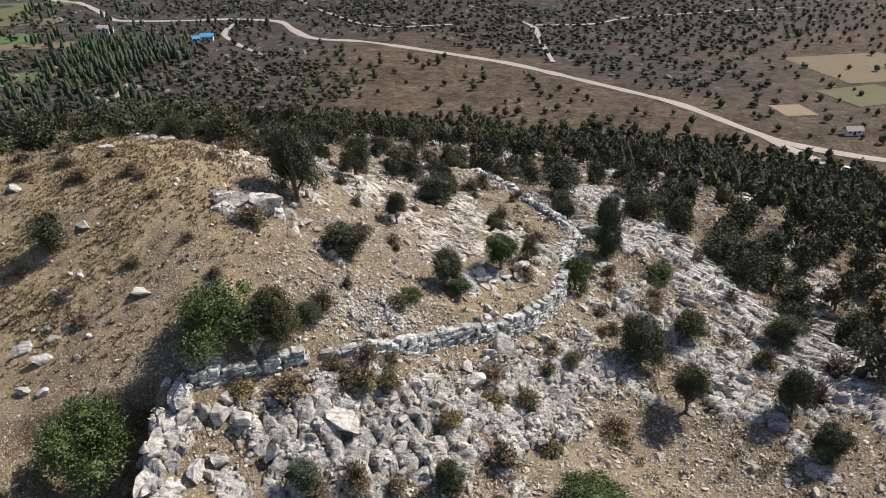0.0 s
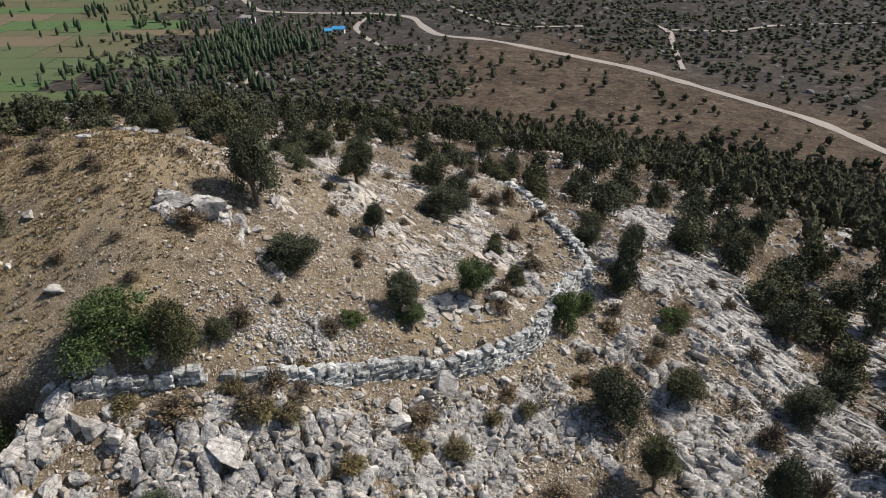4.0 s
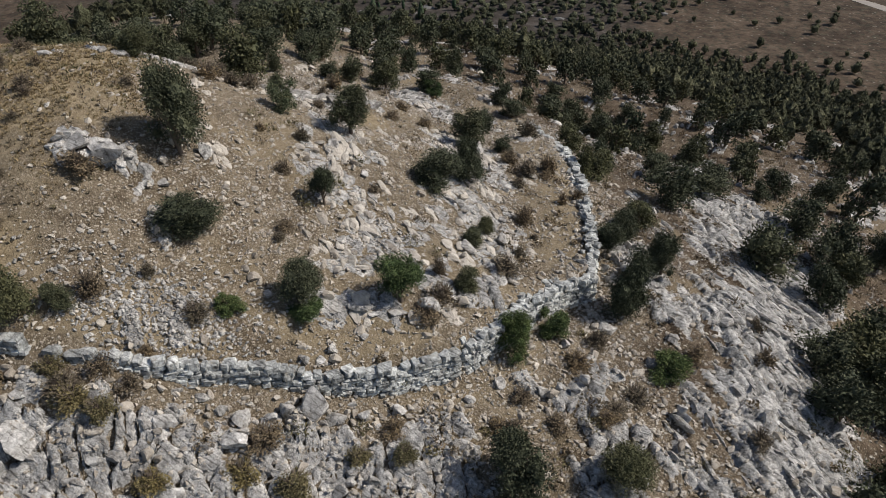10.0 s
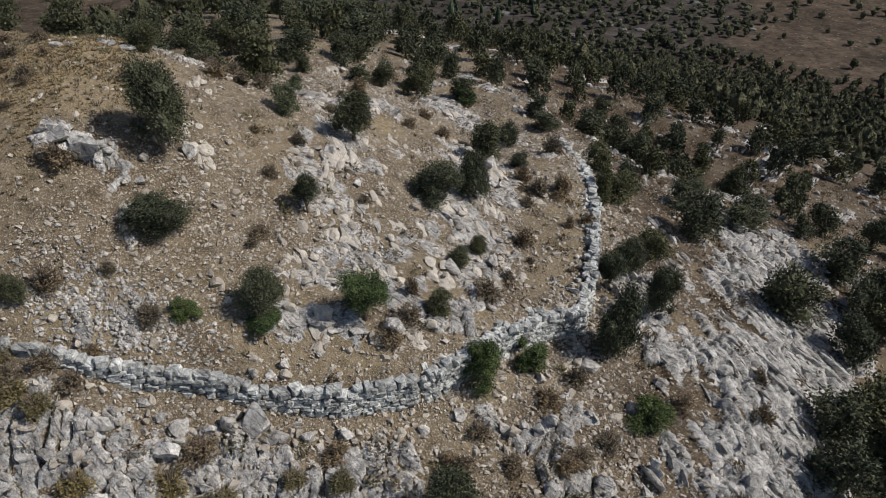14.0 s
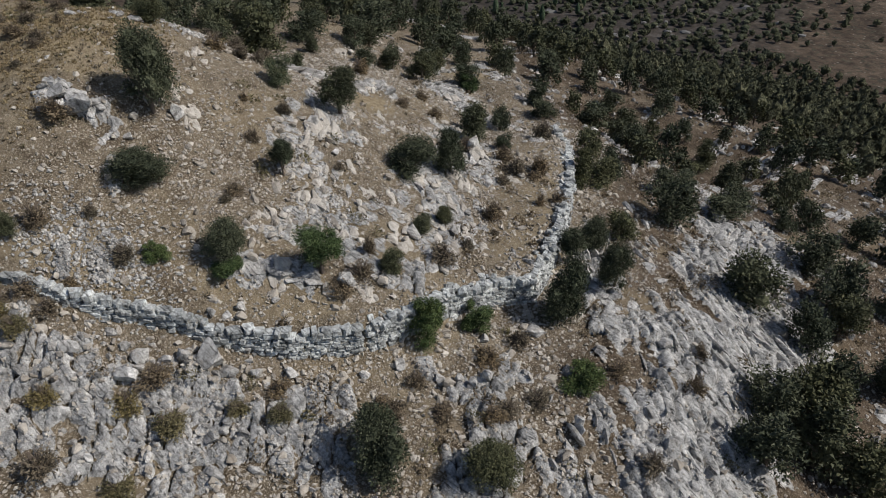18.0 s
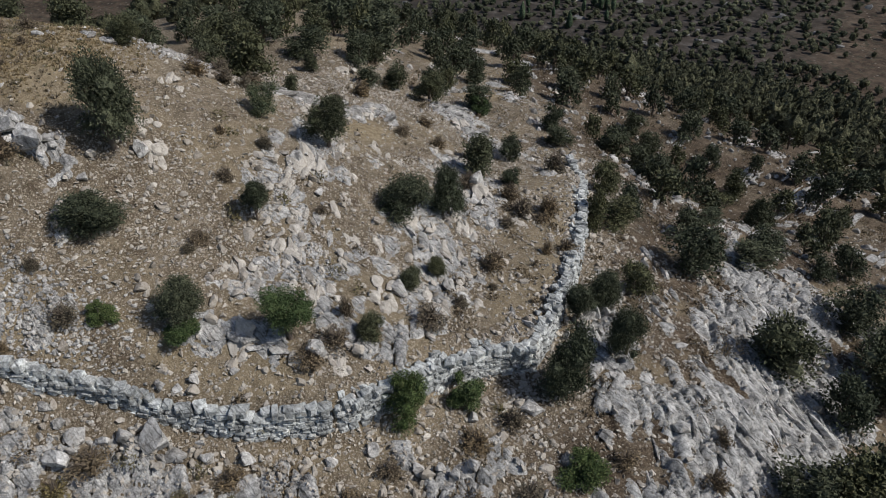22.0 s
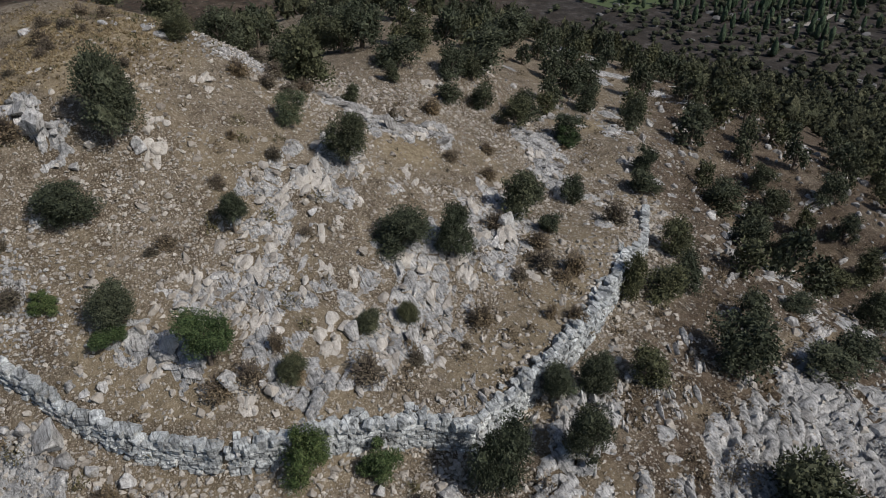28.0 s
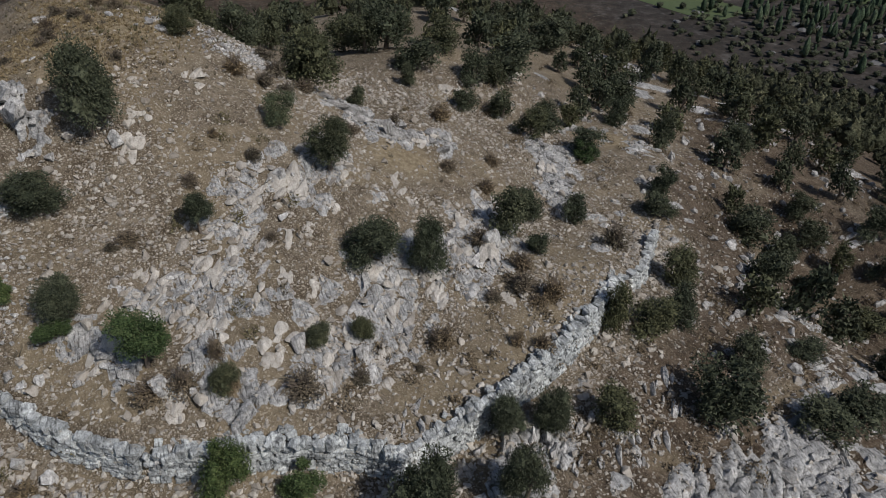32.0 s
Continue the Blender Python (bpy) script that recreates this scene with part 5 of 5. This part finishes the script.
joined_wood("valley_junipers", spots2, lambda i: (sizes2[i], sizes2[i] * (0.75 + 0.4 * ((i * 0.618) % 1))), DOTS, FAR_JUNIPER, "scattered dark junipers on the brown valley floor", "woodland")

# ---- the valley: roads, fields, houses ----
def strip(name, line, width, material_, label, lift=0.12):
    """A road over the ground along a line of points."""
    pts = []
    for (ax, ay), (bx, by) in zip(line[:-1], line[1:]):
        n = max(int(math.hypot(bx - ax, by - ay) / 5), 1)
        pts += [(ax + (bx - ax) * i / n, ay + (by - ay) * i / n) for i in range(n)]
    pts = np.array(pts + [line[-1]], float)
    for i in range(6):
        pts[1:-1] = 0.25 * pts[:-2] + 0.5 * pts[1:-1] + 0.25 * pts[2:]
    t = np.gradient(pts, axis=0)
    t /= np.linalg.norm(t, axis=1)[:, None]
    nrm = np.stack([-t[:, 1], t[:, 0]], 1)
    wob = 1 + 0.28 * vnoise(np.arange(len(pts)) * 0.45, np.zeros(len(pts)), 3)
    cols = []
    for k in np.linspace(-0.5, 0.5, 5):
        p = pts + nrm * (k * width * wob)[:, None]
        z = np.maximum(ground_height(p[:, 0], p[:, 1]), land(p[:, 0], p[:, 1])) + lift + 0.10 * (1 - (2 * k) ** 2)
        cols.append(np.concatenate([p, z[:, None]], 1))
    V = np.stack(cols, 1)
    n, m = V.shape[:2]
    idx = np.arange(n * m).reshape(n, m)
    q = np.stack([idx[:-1, :-1], idx[:-1, 1:], idx[1:, 1:], idx[1:, :-1]], -1).reshape(-1, 4)
    return tagged(part(name, mesh_from(name, V.reshape(-1, 3), q, True), material_), label, "road", kind="structure")


strip("road", ROAD, 5.6, DIRT_ROAD, "wide pale dirt road through the valley", 0.15)
strip("track", [(137, 290), (140, 274), (147, 260), (152, 244), (160, 231), (175, 205)], 5, DIRT_ROAD, "narrow dirt track branching off the road", 0.15)
strip("track", [(60, 545), (68, 526), (66, 475), (66, 418)], 3.6, DIRT_ROAD, "dirt track down the rocky slope", 0.6)
strip("track", [(-135, 648), (-100, 597), (-57, 533), (-32, 522), (9, 533)], 4, DIRT_ROAD, "pale dirt track above the road", 0.6)
strip("track", [(66, 530), (111, 532), (141, 560), (189, 575), (300, 610)], 4, DIRT_ROAD, "dirt track along the dark hill", 0.6)
strip("track", [(-153, 548), (-150, 500), (-131, 467), (-106, 436)], 3.6, DIRT_ROAD, "dirt track past the blue roof", 0.15)
strip("track", [(-165, 335), (-160, 350), (-168, 375)], 4, DIRT_ROAD, "short pale field track", 0.15)


def field(x, y, w, d, turn, material_, label):
    nx, ny = 10, 10
    u, v = np.meshgrid(np.linspace(-w / 2, w / 2, nx), np.linspace(-d / 2, d / 2, ny))
    c, s = math.cos(turn), math.sin(turn)
    px, py = x + u * c - v * s, y + u * s + v * c
    pz = ground_height(px, py)
    pz = np.maximum(pz, land(px, py)) + 0.12
    V = np.stack([px, py, pz], -1).reshape(-1, 3)
    idx = np.arange(nx * ny).reshape(ny, nx)
    q = np.stack([idx[:-1, :-1], idx[:-1, 1:], idx[1:, 1:], idx[1:, :-1]], -1).reshape(-1, 4)
    tagged(part("field", mesh_from("field", V, q, True), material_), label, "field", "valley fields", "structure")


GREEN_FIELD = make_plain_material("green crop", (0.066, 0.096, 0.040), (0.112, 0.138, 0.066), 0.05)
BRIGHT_FIELD = make_plain_material("fresh green crop", (0.060, 0.112, 0.040), (0.092, 0.145, 0.056), 0.04)
DRY_FIELD = make_plain_material("dry stubble", (0.120, 0.098, 0.062), (0.175, 0.145, 0.092), 0.08)
PALE_FIELD = make_plain_material("bare pale earth", (0.19, 0.15, 0.105), (0.26, 0.21, 0.15), 0.2)
OLIVE_FIELD = make_plain_material("olive meadow", (0.086, 0.090, 0.046), (0.132, 0.128, 0.070), 0.05)
CROPS = ((GREEN_FIELD, "green crop field in the valley"), (OLIVE_FIELD, "olive meadow in the valley"), (GREEN_FIELD, "green crop field in the valley"),
         (OLIVE_FIELD, "olive meadow in the valley"), (BRIGHT_FIELD, "fresh green crop field in the valley"), (DRY_FIELD, "tan stubble field in the valley"))
r = np.random.default_rng(77)
row_y = 0.0
while row_y < 420:
    deep, row_x = r.uniform(18, 36), -330 + r.uniform(-20, 0)
    while row_x < 260:
        wide_ = r.uniform(34, 90)
        u, v = row_x + wide_ / 2, row_y + deep / 2
        x, y = -400 + u * 0.976 - v * 0.218, 250 + u * 0.218 + v * 0.976
        row_x += wide_
        k = r.integers(0, len(CROPS))
        if x + 0.4 * wide_ < -186 - 0.36 * (y - 300) and y < 640 and x > -700:
            field(x, y, wide_ - 0.6, deep - 0.6, 0.22, *CROPS[k])
    row_y += deep
field(166, 325, 16, 17, 0.1, PALE_FIELD, "square bare pale plot beside the road")
field(255, 410, 90, 60, 0.2, DRY_FIELD, "dry brown field across the road")
field(215, 350, 40, 30, 0.3, OLIVE_FIELD, "olive meadow across the road")

# poplars beside the fields
POPLAR = make_leaf_material("poplar foliage", (0.058, 0.086, 0.050), (0.105, 0.142, 0.082), (0.14, 0.175, 0.105), True)


def poplars(a, b):
    blob = np.exp(-((a + 198 + 0.3 * (b - 420)) / 20) ** 2 - ((b - 425) / 40) ** 2) + 0.5 * np.exp(-((a + 168) / 12) ** 2 - ((b - 430) / 26) ** 2)
    rows_ = np.exp(-((a + 320) / 170) ** 2) * (np.abs(vnoise(a / 40, b / 22, 19)) < 0.06) * 0.22 * (b > 280)
    near_left = np.exp(-((a + 190) / 60) ** 2 - ((b - 330) / 25) ** 2) * 0.12
    return np.clip(1.0 * blob + rows_ + near_left, 0, 1)


SLIM = [rough_crown(640 + i, 0.6, 0.5, 1) for i in range(6)]
ps = scatter(16000, (-460, 270, -120, 600), 41, poplars, 2.1)
tall = np.random.default_rng(42).uniform(4.5, 9.5, 16000)
joined_wood("poplars", ps, lambda i: (tall[i] * 0.75, tall[i]), SLIM, POPLAR, "tall slim green poplars along the fields", "woodland")


def scrub_cover(a, b):
    lo = smooth(-25, -70, a + 0.18 * (b - 300)) * smooth(250, 290, b) * smooth(470, 420, b) * smooth(-260, -190, a + 0.4 * (b - 300)) * 0.95
    hi = np.maximum(smooth(505, 560, b - 0.1 * a), smooth(-12, -50, line_dist(ROAD, a, b)[0]) * smooth(220, 130, a - 0.35 * (b - 400)) * smooth(-300, -200, a)) * (0.35 + 0.65 * smooth(-0.1, 0.3, fbm(a, b, 60, 3, 45))) * smooth(380, 250, a)
    return np.clip(lo + hi, 0, 1) * (np.abs(line_dist(ROAD, a, b)[0]) > 9)


TUFTS = [rough_crown(660 + i, 0.2, 1.1, 0, 16, ICO1) for i in range(8)]
ss = scatter(24000, (-330, 240, 420, 960), 43, scrub_cover, 3.1)
wide = np.random.default_rng(44).uniform(2.0, 5.0, 24000)
joined_wood("dark_scrub", ss, lambda i: (wide[i] * 1.2, wide[i] * 0.75), TUFTS, FAR_JUNIPER, "dark evergreen scrub over the rocky valley side", "woodland")
sr = scatter(7000, (-300, 250, 420, 900), 46, lambda a, b: 0.7 * scrub_cover(a, b) * (0.35 + 0.65 * smooth(440, 500, b)), 2.2)
xs, ys = np.array(sr).T
strewn("far_rocks", xs, ys, np.random.default_rng(47).uniform(0.9, 3.2, len(sr)), SMALL, FAR_ROCK, "grey limestone outcrops on the far side of the valley", "outcrop", 0.3, 0.4)

# houses
WHITE_PAINT = make_plain_material("white plaster", (0.72, 0.71, 0.68), (0.80, 0.79, 0.76), 0.15)
BLUE_SHEET = make_plain_material("blue painted sheet roof", (0.05, 0.28, 0.55), (0.07, 0.34, 0.62), 0.4, 0.15)
GREY_SHEET = make_plain_material("grey roof", (0.30, 0.29, 0.28), (0.40, 0.38, 0.36), 0.4)
DARK_GLASS = make_plain_material("dark window", (0.02, 0.025, 0.03), (0.03, 0.035, 0.04), 0.5, 0.2)
RUBBER = make_plain_material("black tyre", (0.015, 0.015, 0.015), (0.025, 0.025, 0.025), 2.0)
VAN_PAINT = make_plain_material("white van paint", (0.78, 0.78, 0.78), (0.82, 0.82, 0.82), 0.5, 0.35, 0.0)


def box(name, size, at, material_, parent, bevel=0.03):
    bm = bmesh.new()
    bmesh.ops.create_cube(bm, size=1)
    bmesh.ops.scale(bm, vec=size, verts=bm.verts)
    if bevel:
        bmesh.ops.bevel(bm, geom=bm.edges[:], offset=bevel, segments=1, affect="EDGES")
    bmesh.ops.translate(bm, vec=at, verts=bm.verts)
    me = bpy.data.meshes.new(name)
    bm.to_mesh(me)
    bm.free()
    return part(name, me, material_, parent)


def gable(name, w, d, low, high, material_, parent, over=0.5):
    x, y = w / 2 + over, d / 2 + over
    v = [(-x, -y, low), (x, -y, low), (x, y, low), (-x, y, low), (-x, 0, high), (x, 0, high)]
    v += [(a, b, c + 0.15) for a, b, c in v]
    f = [(6, 7, 11, 10), (8, 9, 10, 11), (0, 4, 5, 1), (2, 5, 4, 3), (0, 1, 7, 6), (2, 3, 9, 8), (0, 6, 10, 4), (3, 4, 10, 9), (1, 5, 11, 7), (2, 8, 11, 5)]
    return part(name, mesh_from(name, v, f), material_, parent)


def house(x, y, turn, w, d, h, roof, label):
    base = new("house")
    base.matrix_world = pose(x, y, on_ground(x, y) + 0.3, 0, 0, turn)
    box("wall", (w, d, h + 2), (0, 0, h / 2 - 1), WHITE_PAINT, base)
    gable("roof", w, d, h, h + 1.7, roof, base)
    for k in range(3):
        wx = (k - 1) * w * 0.3
        if k == 1:
            box("door", (1.0, 0.12, 2.0), (wx, -d / 2 - 0.02, 1.0), DARK_GLASS, base)
        else:
            win = box("window", (1.3, 0.1, 1.2), (wx, -d / 2 - 0.02, 1.6), DARK_GLASS, base)
            box("sill", (1.5, 0.2, 0.08), (wx, -d / 2 - 0.08, 0.96), WHITE_PAINT, win)
    return tagged(base, label, "house")


house(-154, 480, 12, 8, 5, 2.8, BLUE_SHEET, "low white house with a bright blue sheet roof")
house(-160, 475, 30, 4.5, 3, 2.2, BLUE_SHEET, "small shed with a blue sheet roof")
house(-232, 506, -10, 9, 6, 3.2, GREY_SHEET, "white plastered house beside the road")
house(176, 290, 5, 7.0, 3.0, 1.8, GREY_SHEET, "long low pale farm shed in a field")


def van(x, y, turn):
    base = new("van")
    base.matrix_world = pose(x, y, on_ground(x, y) + 0.75, 0, 0, turn)
    body = box("body", (4.8, 1.9, 1.6), (0, 0, 1.2), VAN_PAINT, base, 0.22)
    box("windscreen", (0.08, 1.5, 0.6), (2.4, 0, 1.55), DARK_GLASS, body, 0.02)
    for s in (-1, 1):
        box("side_window", (2.2, 0.06, 0.5), (0.3, 0.94 * s, 1.6), DARK_GLASS, body, 0.02)
        for k in (-1.5, 1.5):
            v, f = tube([(k, 0.80 * s, 0.34), (k, 0.98 * s, 0.34)], [0.34, 0.34], 14)
            part("wheel", mesh_from("wheel", np.concatenate([v, [(k, 0.80 * s, 0.34), (k, 0.98 * s, 0.34)]]),
                                    np.concatenate([f, [(i, (i + 1) % 14, 28) for i in range(14)], [(14 + i, 14 + (i + 1) % 14, 29) for i in range(14)]])), RUBBER, base)
    return tagged(base, "white van parked on the dirt track", "van")


van(151.5, 245, 125)

# ---- the dry-stone wall, stone by stone ----
def stone_mesh(seed):
    """A roughly squared stone, one unit each way."""
    r = np.random.default_rng(seed)
    bm = bmesh.new()
    bmesh.ops.create_cube(bm, size=1)
    bmesh.ops.bevel(bm, geom=bm.edges[:], offset=0.13, segments=1, affect="EDGES")
    for p in bm.verts:
        p.co += Vector(r.normal(size=3) * 0.055)
        p.co.x *= 1 + 0.18 * p.co.z * r.uniform(-1, 1)
    bmesh.ops.triangulate(bm, faces=bm.faces[:])
    me = bpy.data.meshes.new("stone")
    bm.to_mesh(me)
    bm.free()
    me.materials.append(WALL_ROCK)
    return me


STONES = [stone_mesh(900 + i) for i in range(14)]
STONE_ARRAYS = [(np.array([p.co[:] for p in me.vertices]), np.array([p.vertices[:] for p in me.polygons])) for me in STONES]


def along_wall(line, s):
    for (ax, ay), (bx, by) in zip(line[:-1], line[1:]):
        n = math.hypot(bx - ax, by - ay)
        if s <= n:
            return ax + (bx - ax) * s / n, ay + (by - ay) * s / n, math.atan2(by - ay, bx - ax)
        s -= n
    return bx, by, math.atan2(by - ay, bx - ax)


def dry_wall(start, end, height, label, seed, single, jumble=False):
    """A stretch of the wall from start to end metres along its line. single: the stretch whose stones are parts of their own."""
    r = np.random.default_rng(seed)
    base = new("dry_stone_wall")
    tagged(base, label, "stone wall")
    s, rest, count = start, [], 0
    courses = []
    level = 0.0
    while level < 2.7:
        t = r.uniform(0.17, 0.28)
        courses.append((level, t))
        level += t
    for level, t in courses:
        s = start + r.uniform(0, 0.4)
        while s < end:
            x, y, a = along_wall(WALL, s)
            nx, ny = math.sin(a), -math.cos(a)
            top = height(s) + (0.18 if s < 45 else 0.38) * float(vnoise(np.array([s * 0.7]), np.array([0.0]), seed)[0])
            last = level + t * 1.3 > top
            w = r.uniform(0.27, 0.68) * (1.15 if last else 1.0)
            if level < top and r.random() > (0.12 if last else 0.02):
                foot = float(land(np.array([x + nx * 0.7]), np.array([y + ny * 0.7]))[0])
                h, d = t * r.uniform(0.95, 1.1) * (r.uniform(1.2, 2.2) if last else 1.0), r.uniform(0.45, 0.75)
                off = 0.12 + 0.10 * (1 - level) + r.normal() * 0.05
                m = Matrix.LocRotScale((x + nx * off, y + ny * off, foot + level + h / 2 - 0.15),
                                       Euler((r.normal() * 0.05, r.normal() * 0.06, a + r.normal() * 0.08 * (3 if last else 1))), (w * 1.03, d, h * 1.04))
                k = int(r.integers(len(STONES)))
                if single[0] <= s <= single[1] and count < 300:
                    ob = part("stone", STONES[k], None, base)
                    ob.matrix_world = m
                    count += 1
                else:
                    v, f = STONE_ARRAYS[k]
                    rest.append((np.c_[v, np.ones(len(v))] @ np.array(m).T[:, :3], f))
            s += w * 0.97
    s = start if jumble else end
    while s < end:
        x, y, a = along_wall(WALL, s)
        off = r.uniform(-0.75, 0.45)
        base_z = float(land(np.array([x + 0.7 * math.sin(a)]), np.array([y - 0.7 * math.cos(a)]))[0])
        size = r.uniform(0.3, 0.62)
        v, f = STONE_ARRAYS[int(r.integers(len(STONES)))]
        m = Matrix.LocRotScale((x + math.sin(a) * off, y - math.cos(a) * off, base_z + height(s) - 0.12 + 0.12 * r.random()),
                               Euler((r.normal() * 0.35, r.normal() * 0.35, r.random() * 6.28)), (size, size * r.uniform(0.6, 0.95), size * r.uniform(0.5, 0.9)))
        rest.append((np.c_[v, np.ones(len(v))] @ np.array(m).T[:, :3], f))
        s += r.uniform(0.12, 0.34)
    if rest:
        more = part("stonework", mesh_from("stonework", *joined(rest)), WALL_ROCK, base)
        more["kind"] = "stuff"


dry_wall(1.5, 8.0, lambda s: 0.95, "low grey dry-stone wall under an oak", 1, (1.5, 8.0))
dry_wall(9.0, 30.6, lambda s: float(np.interp(s, (9, 11, 16, 20, 24, 28, 31), (0.6, 0.85, 1.4, 1.35, 1.75, 2.1, 1.9))), "grey dry-stone terrace wall of squared limestone blocks", 2, (12.0, 30.0))
dry_wall(31.0, 66.0, lambda s: 1.9 + 0.25 * float(smooth(44, 50, s)), "grey dry-stone terrace wall curving up the slope", 3, (31.0, 44.0), True)
dry_wall(67.5, 77.0, lambda s: 1.6, "weathered terrace wall at the far end of the slope", 4, (67.5, 77.0))
